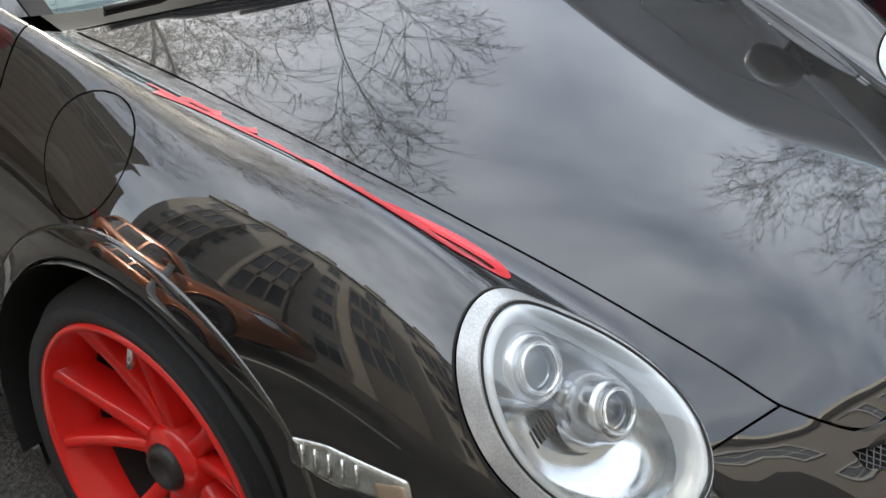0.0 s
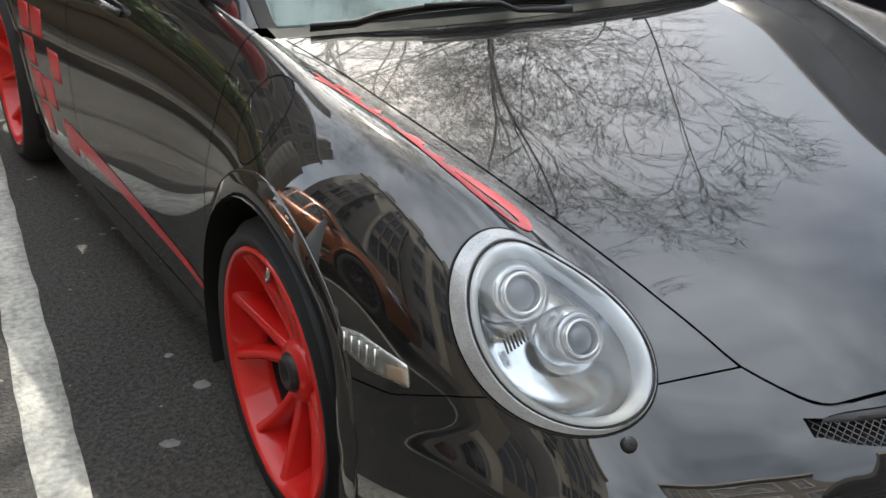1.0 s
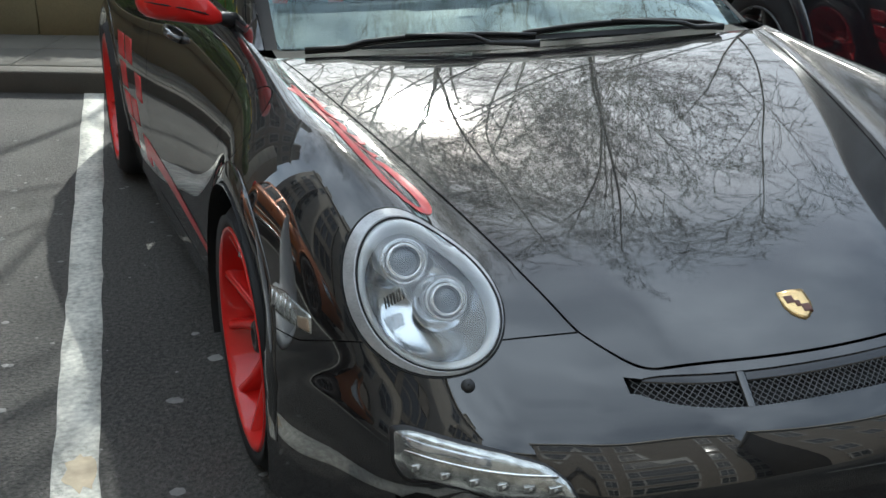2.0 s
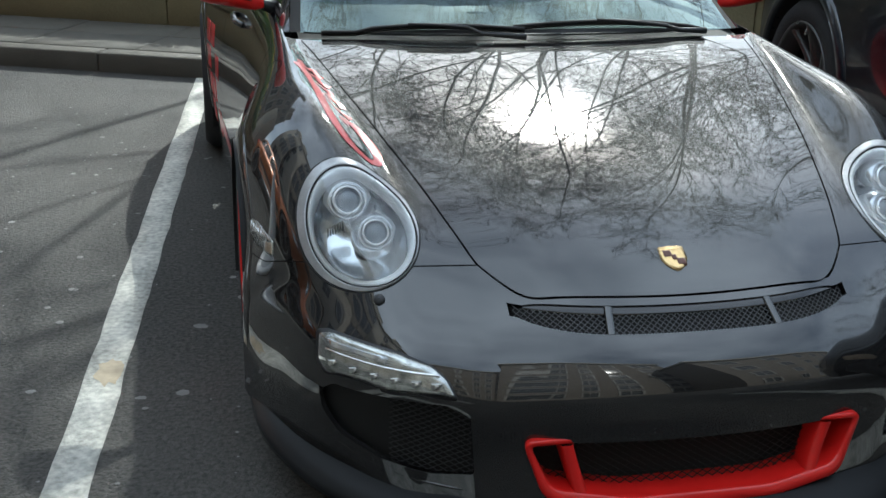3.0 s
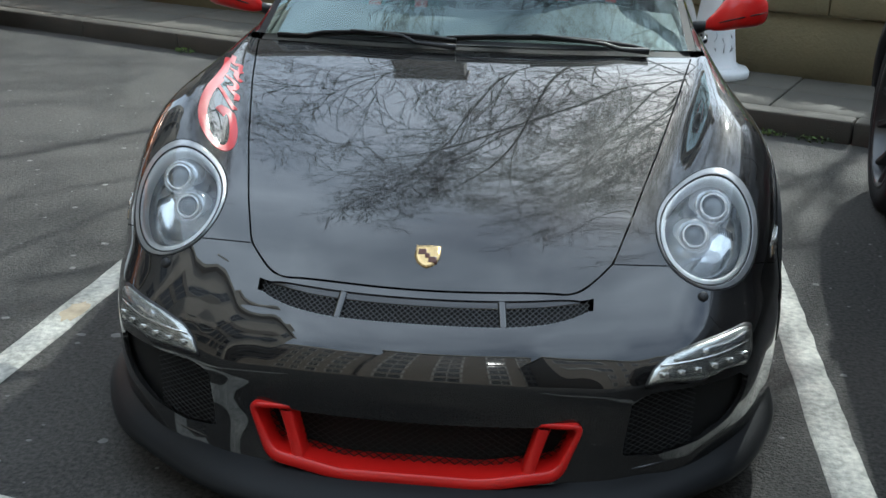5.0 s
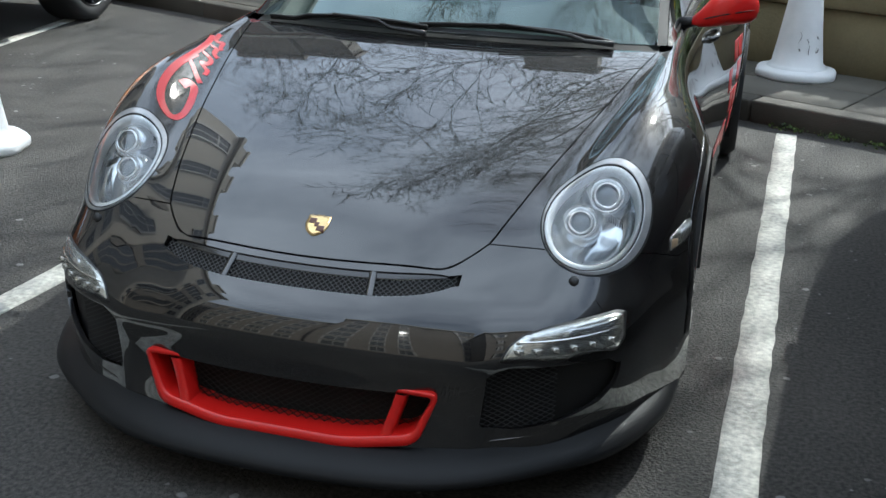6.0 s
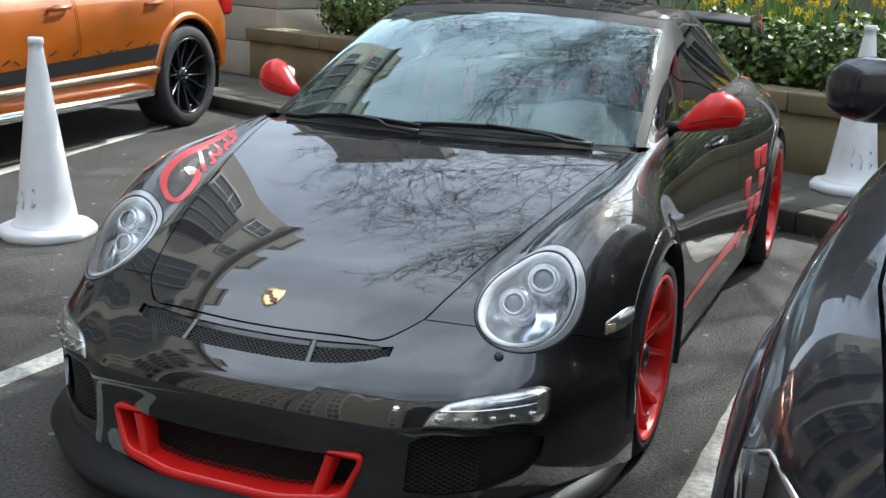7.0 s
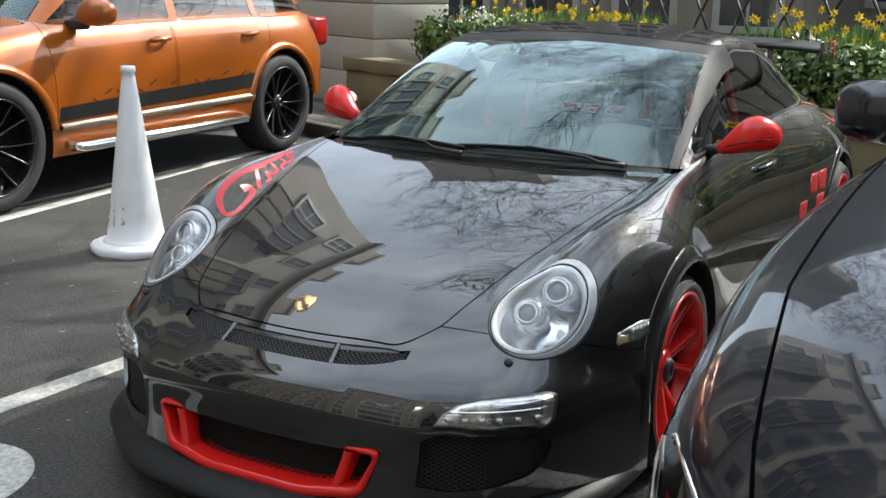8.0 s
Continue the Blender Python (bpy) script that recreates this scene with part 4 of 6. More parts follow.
gr = new("wing_graphic")
gr.empty_display_size = .03
gr.parent = car
tagged(gr, "red outlined film graphic along the wing")
wing = lambda x, y, out: drop(x, y, None, out)
ribbon("loop", [(-.662, .90), (-.660, .82), (-.652, .73), (-.634, .64), (-.602, .585), (-.566, .572), (-.552, .605), (-.563, .67), (-.590, .745), (-.608, .752), (-.612, .715)], .021, wing, M_REDFLAT, gr)
ribbon("bar", [(-.663, .86), (-.668, .93), (-.675, 1.00), (-.690, 1.07)], .017, wing, M_REDFLAT, gr)
ribbon("bar", [(-.655, .845), (-.625, .818), (-.590, .782)], .016, wing, M_REDFLAT, gr)
ribbon("hook", [(-.658, .935), (-.634, .935), (-.622, .905), (-.632, .88), (-.610, .865), (-.602, .835)], .015, wing, M_REDFLAT, gr)
ribbon("hook", [(-.664, 1.00), (-.646, 1.005), (-.640, .975), (-.618, .955)], .014, wing, M_REDFLAT, gr)
ribbon("hook", [(-.680, 1.10), (-.668, 1.045), (-.652, 1.06), (-.644, 1.03), (-.632, 1.01)], .013, wing, M_REDFLAT, gr)
for sx in (-1, 1):
    gs = new("side_graphic")
    gs.empty_display_size = .03
    gs.parent = car
    tagged(gs, "red film stripe and chequers along the sill")
    side = lambda y, z, out, q=sx: drop(q, y, z, out)
    bm = bmesh.new()
    rows = []
    for k in range(30):
        t = k / 29
        y, z, w = 1.44 + 1.14 * t, .275 + .045 * t, .010 + .018 * t
        rows.append([bm.verts.new(side(y, z + o * w, .0014)) for o in (-1, 0, 1)])
    grid_faces(bm, rows, False)
    bmesh.ops.recalc_face_normals(bm, faces=bm.faces)
    part("stripe", bm, M_REDFLAT, gs)
    for y0, z0, w, h in [(2.50 + .125 * c + .045 * r, .26 + .10 * r, .105, .085) for r in range(4) for c in range(3) if (r + c) % 2 == 0 or c == 2]:
        draped("chequer", [Vector(p) for p in ((y0, z0), (y0 + w, z0), (y0 + w + .03, z0 + h), (y0 + .03, z0 + h))], side, M_REDFLAT, gs, .0018)
    if sx > 0:
        ribbon("rear_loop", [(.80, 3.32), (.83, 3.45), (.80, 3.60), (.74, 3.64), (.71, 3.52)], .018, lambda x, y, o: drop(x, y, None, o), M_REDFLAT, gs)
        ribbon("rear_bar", [(.70, 3.15), (.735, 3.35), (.74, 3.50)], .02, lambda x, y, o: drop(x, y, None, o), M_REDFLAT, gs)


# mirrors
def blob(bm, rings, sides=28):
    """A rounded housing from oval rings: (centre, half width vector, half height vector)."""
    rows = []
    for c, a, b in rings:
        rows.append([bm.verts.new(Vector(c) + Vector(a) * math.copysign(abs(math.cos(t)) ** .8, math.cos(t)) + Vector(b) * math.copysign(abs(math.sin(t)) ** .8, math.sin(t))) for t in [2 * math.pi * k / sides for k in range(sides)]])
    grid_faces(bm, rows)
    bm.faces.new(rows[0])
    bm.faces.new(rows[-1][::-1])
    bmesh.ops.recalc_face_normals(bm, faces=bm.faces)


for sx in (-1, 1):
    bm = bmesh.new()
    rings = []
    for x, y, z, dy, dz in ((.735, 1.640, .893, .012, .012), (.765, 1.635, .905, .026, .028), (.800, 1.640, .925, .042, .046), (.840, 1.645, .945, .054, .060), (.880, 1.655, .952, .058, .062), (.920, 1.670, .948, .054, .055), (.950, 1.688, .942, .042, .044), (.967, 1.70, .938, .026, .028), (.973, 1.705, .937, .010, .010)):
        rings.append((((.735 + (x - .735) * .86) * sx, y, z), (0, dy, 0), (0, dz * .25, dz)))
    blob(bm, rings)
    mir = part("door_mirror", bm, M_RED, car, "glossy red door mirror")
    bm = bmesh.new()
    tube(bm, [(.70 * sx, 1.655, .878), (.735 * sx, 1.645, .890), (.775 * sx, 1.64, .900)], [.024, .017, .014], 10)
    part("mirror_foot", bm, M_BLACK, mir)
    bm = bmesh.new()
    tube(bm, [(.745 * sx, 1.628, .893), (.785 * sx, 1.595, .912), (.835 * sx, 1.588, .927), (.885 * sx, 1.606, .936), (.925 * sx, 1.640, .940)], [.001, .0022, .0026, .0022, .001], 6)
    part("housing_joint", bm, M_GAP, mir)
    bm = bmesh.new()
    blob(bm, [((.850 * sx, 1.690, .946), (.062, 0, 0), (0, .006, .044)), ((.850 * sx, 1.708, .946), (.060, 0, 0), (0, .006, .042))])
    part("mirror_glass", bm, M_CHROME, mir)
    # handle
    bm = bmesh.new()
    pts = [drop(sx, y, z, o) for y, z, o in ((2.10, .755, .0), (2.13, .757, .022), (2.20, .760, .028), (2.27, .762, .022), (2.30, .762, .0))]
    tube(bm, pts, .011, 8)
    part("door_handle", bm, M_PAINT, car)

# wipers on the screen's foot
for x0, y0, x1, y1 in ((-.60, 1.302, -.04, 1.222), (-.07, 1.232, .53, 1.290)):
    wp = new("wiper")
    wp.empty_display_size = .03
    wp.parent = car

    def on_screen(t, off, up):
        x, y = x0 + (x1 - x0) * t, y0 + (y1 - y0) * t + off
        h = CABIN.ray_cast(Vector((x, y, 3)), Vector((0, 0, -1)))
        g = SKIN.ray_cast(Vector((x, y, 3)), Vector((0, 0, -1)))[0]
        return Vector((x, y, max(h[0].z if h[0] else 0, g.z + .004))) + Vector((0, -.3, .95)) * up
    bm = bmesh.new()
    tube(bm, [on_screen(k / 12, .006, .013) for k in range(13)], .0052, 6)
    part("blade", bm, M_BLACK, wp)
    bm = bmesh.new()
    tube(bm, [on_screen(k / 12, .006, .004) for k in range(13)], .004, 4)
    part("rubber", bm, M_GAP, wp)
    bm = bmesh.new()
    tube(bm, [on_screen(.42 + .58 * k / 8, .000 - .014 * k / 8, .022 - .008 * k / 8) for k in range(9)], [.004, .004, .0045, .005, .005, .006, .007, .008, .010], 8)
    part("arm", bm, M_BLACK, wp)
# cowl panel between bonnet and screen
bm = bmesh.new()
rows = []
for k in range(41):
    x = -.66 + 1.32 * k / 40
    y0 = 1.205 + .16 * x * x
    h = SKIN.ray_cast(Vector((x, y0, 3)), Vector((0, 0, -1)))[0]
    rows.append([bm.verts.new((x, y0, h.z - .012)), bm.verts.new((x, y0 + .03, h.z - .008)), bm.verts.new((x, y0 + .12, h.z + .010))])
grid_faces(bm, rows, False)
part("cowl_panel", bm, M_GAP, car)

# rear wing
bm = bmesh.new()
rows = []
for k in range(31):
    x = -.64 + 1.28 * k / 30
    z = 1.120 - .02 * (abs(x) / .64) ** 3
    rows.append([bm.verts.new((x, y, z + dz)) for y, dz in ((4.07, .0), (4.09, .014), (4.18, .022), (4.30, .016), (4.39, .034), (4.40, .028), (4.30, .0), (4.18, -.006), (4.09, -.010))])
grid_faces(bm, [list(r) + [r[0]] for r in rows], False)
bmesh.ops.recalc_face_normals(bm, faces=bm.faces)
wing_ob = part("rear_wing", bm, M_LIP, car)
for sx in (-1, 1):
    part("end_plate", boxbm(.640 * sx - .006, 4.05, 1.045, .640 * sx + .006, 4.43, 1.155, .004), M_PAINT, wing_ob)
    part("end_plate_tip", boxbm(.649 * sx - .002, 4.40, 1.05, .649 * sx + .002, 4.435, 1.15), M_REDFLAT, wing_ob)
    part("wing_strut", boxbm(.36 * sx - .012, 4.10, .82, .36 * sx + .012, 4.24, 1.125, .006), M_PAINT, wing_ob)

# cabin: dashboard, wheel, seats with red belts, mirror
inn = new("cabin_interior")
inn.empty_display_size = .05
inn.parent = car
bm = bmesh.new()
rows = []
for k in range(25):
    x = -.64 + 1.28 * k / 24
    y0 = 1.30 + .20 * x * x
    hump = .04 * math.exp(-((x - .36) / .16) ** 2)
    rows.append([bm.verts.new((x, y0, .852)), bm.verts.new((x, y0 + .15, .885)), bm.verts.new((x, y0 + .42, .90 + hump)), bm.verts.new((x, y0 + .50, .87 + hump)), bm.verts.new((x, y0 + .52, .60))])
grid_faces(bm, rows, False)
bmesh.ops.recalc_face_normals(bm, faces=bm.faces)
part("dashboard", bm, M_DASH, inn)
bm = bmesh.new()
ring_tube(bm, [Vector((.36 + .175 * math.cos(a), 1.93 + .06 * math.sin(a), .90 + .165 * math.sin(a))) for a in [2 * math.pi * k / 40 for k in range(40)]], .015, 8)
box(bm, .30, 1.90, .87, .42, 1.94, .94, .02)
box(bm, .20, 1.92, .895, .52, 1.935, .915, .005)
part("steering_wheel", bm, M_DARK, inn)
for sx in (-1, 1):
    st = new("seat")
    st.empty_display_size = .03
    st.parent = inn
    bm = bmesh.new()
    rings = []
    for z, y, w, d in ((.35, 2.20, .25, .10), (.55, 2.24, .26, .10), (.75, 2.30, .26, .085), (.90, 2.35, .23, .075), (1.0, 2.385, .17, .065), (1.08, 2.41, .135, .055), (1.12, 2.42, .10, .04)):
        rings.append(((.36 * sx, y, z), (w, 0, 0), (0, d, 0)))
    blob(bm, rings)
    part("backrest", bm, M_SEAT, st)
    for o in (-.09, .09):
        bm = bmesh.new()
        rows = []
        for z, y in ((1.02, 2.315), (.90, 2.265), (.75, 2.205), (.55, 2.13)):
            rows.append([bm.verts.new(((.36 + o) * sx + q, y, z)) for q in (-.024, .024)])
        grid_faces(bm, rows, False)
        part("harness_strap", bm, M_REDCLOTH, st, "red harness strap")
bm = bmesh.new()
for sx in (-1, 1):
    tube(bm, [(.56 * sx, 2.62, .3), (.54 * sx, 2.64, .9), (.47 * sx, 2.66, 1.13), (.30 * sx, 2.66, 1.19)], .022, 10)
tube(bm, [(-.31, 2.66, 1.19), (.31, 2.66, 1.19)], .022, 10)
tube(bm, [(-.54, 2.64, .88), (.54, 2.64, .88)], .02, 10)
part("roll_cage", bm, M_RED, inn, "red tubular roll cage")
bm = bmesh.new()
box(bm, -.12, 1.89, 1.115, .12, 1.925, 1.165, .015)
part("inner_mirror", bm, M_DARK, inn)
bm = bmesh.new()
p = CABIN.ray_cast(Vector((0.0, -2, 1.14)), Vector((0, 1, 0)))[0]
lathe(bm, [(.030, -.006), (.030, .002), (.020, .004), (.017, -.004)], 24, Matrix.Translation(p + Vector((0, .006, -.006))) @ Vector((0, -.5, .85)).to_track_quat("Z", "Y").to_matrix().to_4x4())
part("screen_sensor", bm, M_DARK, inn)
part("roof_lining", boxbm(-.46, 2.15, 1.195, .46, 2.9, 1.205, .004), M_DARK, inn)
part("rear_bulkhead", boxbm(-.68, 2.85, .3, .68, 2.9, .92, .02), M_DARK, inn)
for sx in (-1, 1):
    part("door_card", boxbm(.69 * sx - .015, 1.45, .25, .69 * sx + .015, 2.9, .865, .01), M_DARK, inn)


# ---- ground ----
raw("ground", [(-300, -300, 0), (300, -300, 0), (300, 300, 0), (-300, 300, 0)], [(0, 1, 2, 3)], M_ASPHALT)
tagged(bpy.data.objects["ground"], "worn dark asphalt of the parking area", "ground", kind="structure")


def ground_line(x0, y0, x1, y1, w, label):
    bm = bmesh.new()
    a, b = Vector((x0, y0, 0)), Vector((x1, y1, 0))
    d = (b - a).normalized()
    q = Vector((-d.y, d.x, 0)) * w / 2
    n = 60
    rng = random.Random(int(x0 * 100))
    rows = []
    for k in range(n + 1):
        p = a.lerp(b, k / n)
        e1, e2 = 1 + rng.uniform(-.07, .07), 1 + rng.uniform(-.07, .07)
        rows.append([bm.verts.new(p + q * e1 + Vector((0, 0, .0005))), bm.verts.new(p + q * e1 * .97 + Vector((0, 0, .004))), bm.verts.new(p - q * e2 * .97 + Vector((0, 0, .004))), bm.verts.new(p - q * e2 + Vector((0, 0, .0005)))])
    for r, s in zip(rows, rows[1:]):
        for k in range(3):
            bm.faces.new((r[k], s[k], s[k + 1], r[k + 1]))
    return tagged(put("bay_line", bm, M_LINE), label, "road marking", "bay lines", "structure")


ground_line(-1.435, -1.6, -.905, 4.95, .105, "worn white painted bay line with a rust stain")
ground_line(.935, -1.6, 1.178, 3.84, .105, "worn white painted bay line on the asphalt")
ground_line(-3.43, .4, -4.10, 5.75, .10, "worn white painted bay line on the asphalt")

# ---- kerb, pavement, wall: a frame turned along the kerb ----
ANG = math.degrees(math.atan(-.42))
KERB = pose(0, 4.47, 0, 0, 0, ANG)
pavement = thing("pavement", KERB, "grey pavement slabs behind a stone kerb", "pavement", kind="structure")
part("bedding", boxbm(-14, .15, -.02, 14, 1.30, .105), M_SLAB, pavement)
rng = random.Random(4)
x = -13.5
while x < 9:
    w = .91
    part("kerbstone", boxbm(x + .004, 0, -.05, x + w - .004, .15, .118 + rng.uniform(-.003, .003), .012), M_KERB, pavement)
    x += w
x = -13.5
while x < 9:
    w = .75
    for y0, y1 in ((.156, .62), (.626, 1.07)):
        part("slab", boxbm(x + .004, y0, .09, x + w - .004, y1, .120 + rng.uniform(-.003, .003), .004, seg=1), M_SLAB, pavement)
    x += w

planter = thing("planter_wall", KERB, "low buff sandstone block wall holding a planted bed", "wall", kind="structure")
part("core", boxbm(-5.55, 1.09, 0, 9, 1.28, .60), M_STONE, planter)
x = -5.58
while x < 8.5:
    part("stone_block", boxbm(x + .003, 1.055, .10, x + 1.297, 1.2, .50, .008, seg=1), M_STONE, planter)
    x += 1.3
x = -5.60
while x < 8.5:
    part("coping_stone", boxbm(x + .003, 1.02, .505, x + 1.197, 1.32, .635, .012), M_STONE, planter)
    x += 1.2
soil = raw("soil", [KERB @ Vector(c) for c in ((-5.5, 1.3, .56), (9, 1.3, .56), (9, 2.6, .62), (-5.5, 2.6, .62))], [(0, 1, 2, 3)], M_SOIL)
tagged(soil, "dark bare soil in the planted bed", "soil", kind="structure")


# ---- traffic cones ----
def cone(m, label):
    c = thing("traffic_cone", m, label, "traffic cone", "white cones")
    bm = bmesh.new()
    outline = rounded([(.25 * math.cos(a), .25 * math.sin(a)) for a in [math.pi / 8 + k * math.pi / 4 for k in range(8)]], .05, 3)
    rows = []
    for z, s in ((0, .97), (.012, 1.0), (.038, 1.0), (.052, .95), (.060, .70)):
        rows.append([bm.verts.new((p.x * s, p.y * s, z)) for p in outline])
    for a, b in zip(rows, rows[1:]):
        for i in range(len(a)):
            bm.faces.new((a[i], a[(i + 1) % len(a)], b[(i + 1) % len(a)], b[i]))
    bm.faces.new(rows[-1])
    bm.faces.new(rows[0][::-1])
    part("base", bm, M_CONE, c)
    bm = bmesh.new()
    lathe(bm, [(.175, .058), (.165, .075), (.150, .085), (.132, .20), (.036, .915), (.032, .945), (.038, .950), (.038, .970), (.034, .980), (.026, .980), (.024, .94)], 40)
    bmesh.ops.recalc_face_normals(bm, faces=bm.faces)
    part("body", bm, M_CONE, c)
    rng = random.Random(3)
    for k in range(7):
        bm = bmesh.new()
        a, z = -1.9 + rng.uniform(-.7, .7), rng.uniform(.10, .24)
        pts = []
        for j in range(4):
            r = .150 - (z - .085) * .128 + .0015
            pts.append((r * math.cos(a), r * math.sin(a), z))
            a += rng.uniform(-.1, .1)
            z += rng.uniform(-.02, .03)
        tube(bm, pts, [.0006, rng.uniform(.0015, .003), .0016, .0006], 5)
        part("scuff", bm, M_SCUFF, c)
    return c


cone_a = cone(pose(-2.46, 2.11, 0, 0, 0, 12), "tall white plastic traffic cone with scuffs on the asphalt")
cone_b = copy_thing(cone_a, pose(1.22, 4.83, .12, 0, 0, 40))
cone_b["label"] = "tall white plastic traffic cone on the pavement by the kerb"


# ---- large vehicles ----
def suv(name, m, paint, rim_mat, label, extras):
    v = thing(name, m, label, "car")
    H = [
        [(0, .12, .28), (0, .02, .50), (0, .06, .78), (0, .22, .96), (0, .70, 1.04), (0, 1.28, 1.11), (0, 2.2, 1.15), (0, 3.4, 1.15), (0, 4.5, 1.12), (0, 4.74, .85), (0, 4.68, .4)],
        [(.45, .16, .28), (.45, .06, .50), (.46, .10, .78), (.47, .26, .95), (.50, .70, 1.03), (.54, 1.28, 1.10), (.55, 2.2, 1.15), (.55, 3.4, 1.15), (.5, 4.47, 1.12), (.48, 4.71, .85), (.48, 4.65, .4)],
        [(.72, .30, .28), (.73, .20, .50), (.74, .24, .78), (.72, .40, .91), (.75, .74, .99), (.78, 1.28, 1.06), (.78, 2.2, 1.10), (.78, 3.4, 1.12), (.72, 4.35, 1.10), (.70, 4.58, .85), (.70, 4.55, .4)],
        [(.87, .48, .27), (.88, .40, .50), (.88, .42, .74), (.87, .54, .83), (.88, .80, .90), (.88, 1.28, .96), (.87, 2.2, .99), (.88, 3.4, 1.01), (.85, 4.20, 1.0), (.82, 4.42, .80), (.82, 4.40, .4)],
        [(.92, .56, .26), (.94, .52, .50), (.94, .53, .64), (.94, .62, .68), (.955, .88, .72), (.935, 1.40, .76), (.925, 2.2, .78), (.95, 3.6, .80), (.94, 4.1, .78), (.92, 4.28, .65), (.92, 4.26, .42)],
        [(.93, .62, .26), (.945, .60, .40), (.945, .60, .50), (.945, .70, .50), (.955, .92, .48), (.93, 1.45, .42), (.92, 2.2, .40), (.94, 3.6, .42), (.94, 4.05, .46), (.93, 4.2, .48), (.93, 4.2, .42)],
        [(.92, .66, .26), (.93, .66, .30), (.93, .66, .34), (.93, .76, .30), (.93, .96, .28), (.90, 1.5, .27), (.89, 2.2, .27), (.91, 3.6, .30), (.92, 4.0, .36), (.92, 4.14, .38), (.92, 4.14, .38)],
    ]
    C = [
        [(0, 1.24, 1.10), (0, 1.65, 1.40), (0, 2.05, 1.62), (0, 2.8, 1.69), (0, 3.7, 1.66), (0, 4.3, 1.56), (0, 4.58, 1.15)],
        [(.50, 1.28, 1.09), (.48, 1.68, 1.39), (.46, 2.07, 1.605), (.46, 2.8, 1.67), (.46, 3.7, 1.64), (.44, 4.27, 1.54), (.5, 4.54, 1.14)],
        [(.74, 1.38, 1.06), (.68, 1.76, 1.36), (.62, 2.12, 1.55), (.60, 2.8, 1.62), (.59, 3.7, 1.59), (.57, 4.18, 1.49), (.66, 4.45, 1.12)],
        [(.80, 1.45, 1.03), (.74, 1.84, 1.31), (.68, 2.16, 1.49), (.66, 2.8, 1.555), (.65, 3.7, 1.53), (.64, 4.05, 1.43), (.72, 4.36, 1.10)],
        [(.83, 1.40, .99), (.845, 1.9, 1.02), (.85, 2.2, 1.035), (.85, 2.8, 1.045), (.85, 3.7, 1.055), (.83, 4.0, 1.055), (.78, 4.30, 1.05)],
    ]
    ax1, ax2, wr = .95, 3.80, extras["wr"]
    # fuller wings at the front, longer corners at the rear
    bulge = lambda x, y: x + extras["wing"] * max(0, 1 - abs(y - .95) / .9) if x > .85 else x
    crown = lambda x, y, z: z + extras["wing"] * .75 * max(0, 1 - abs(y - 1.0) / .9) if .80 < x < .90 and z > .7 else z
    H = [[(bulge(x, y), y + .13 * max(0, min(1, y - 3.7)) * min(1, x / .6), .28 + (crown(x, y, z) - .28) * extras["tall"]) for x, y, z in rail] for rail in H]
    C = [[(x, y, .28 + (z - .28) * extras["tall"]) for x, y, z in rail] for rail in C]
    bm = sheet(H, 110, 40)
    hull = BVHTree.FromBMesh(bm)
    arch = lambda c: min(math.hypot(c.y - ax1, c.z - wr), math.hypot(c.y - ax2, c.z - wr)) - .425 if abs(c.x) > .55 else .1
    hole = lambda c: max(abs(c.x) - .76, 1.32 + .12 * c.x * c.x - c.y, c.y - 4.4) if c.z > 1.0 else .1
    for f in (arch, hole):
        cut(bm, f)
        keep(bm, f, 1)
    bon, bm = divide(bm, lambda c: max(abs(c.x) - fan(c.y, extras["seam"]), extras["nose"] + .12 * c.x * c.x - c.y, c.y - 1.29 - .12 * c.x * c.x) if c.z > .66 else .1, .003)
    part("bonnet", lip(bon, .012), paint, v)
    lamp_poly = inside_poly(extras["lamp"])
    lampf = lambda c: lamp_poly(abs(c.x), .28 + (c.z - .28) / extras["tall"]) if c.y < .70 else .1
    cut(bm, lampf)
    lens = keep(bm.copy(), lampf, -1)
    keep(bm, lampf, 1)
    grf = lambda c: max(abs(c.x) - .48, abs(c.z - .68) - .09) if c.y < .4 else .1
    grl, bm = divide(bm, grf, .002)
    part("grille", lip(grl, .01), M_BLACK, v)
    d1 = lambda c: max(1.42 - c.y, c.y - 2.52 - (c.z - .5) * .05, .44 - c.z) if abs(c.x) > .5 else .1
    d2 = lambda c: max(2.54 + (c.z - .5) * .05 - c.y, c.y - 3.50 - (c.z - .5) * .35, .44 - c.z) if abs(c.x) > .5 else .1
    for f in (d1, d2):
        d, bm = divide(bm, f, .003)
        for s in (-1, 1):
            part("door", lip(keep(d.copy(), lambda c: c.x * s, 1), .012), paint, v)
        d.free()
    part("body_shell", lip(bm, .014), paint, v)
    for s in (-1, 1):
        lamp = part("headlight", keep(lens.copy(), lambda c: c.x * s, 1), M_LENS, v, "clear head lamp with bright reflectors")
        lamp.visible_shadow = False
        for px, pz, pr in ((.68, .60, .06), (.80, .655, .055)):
            bm = bmesh.new()
            py = .24 + (px - .6) * .85 + .02
            lathe(bm, [(.02, .05), (pr * .6, .04), (pr, .0), (pr * 1.05, -.012)], 24, pose(px * s, py + .09, pz) @ Matrix.Rotation(radians(90), 4, "X"))
            part("reflector", bm, M_CHROME, lamp)
        bm = keep(lens.copy(), lambda c: c.x * s, 1)
        for q in bm.verts:
            q.co = Vector((q.co.x * .965, q.co.y + .05, q.co.z - .012))
        part("lamp_housing", bm, M_BOWL, lamp)
        edge = [e.verts[0].co.copy() for e in lens.edges if e.is_boundary and e.verts[0].co.x * s > 0]
        mid = sum(edge, Vector()) / len(edge)
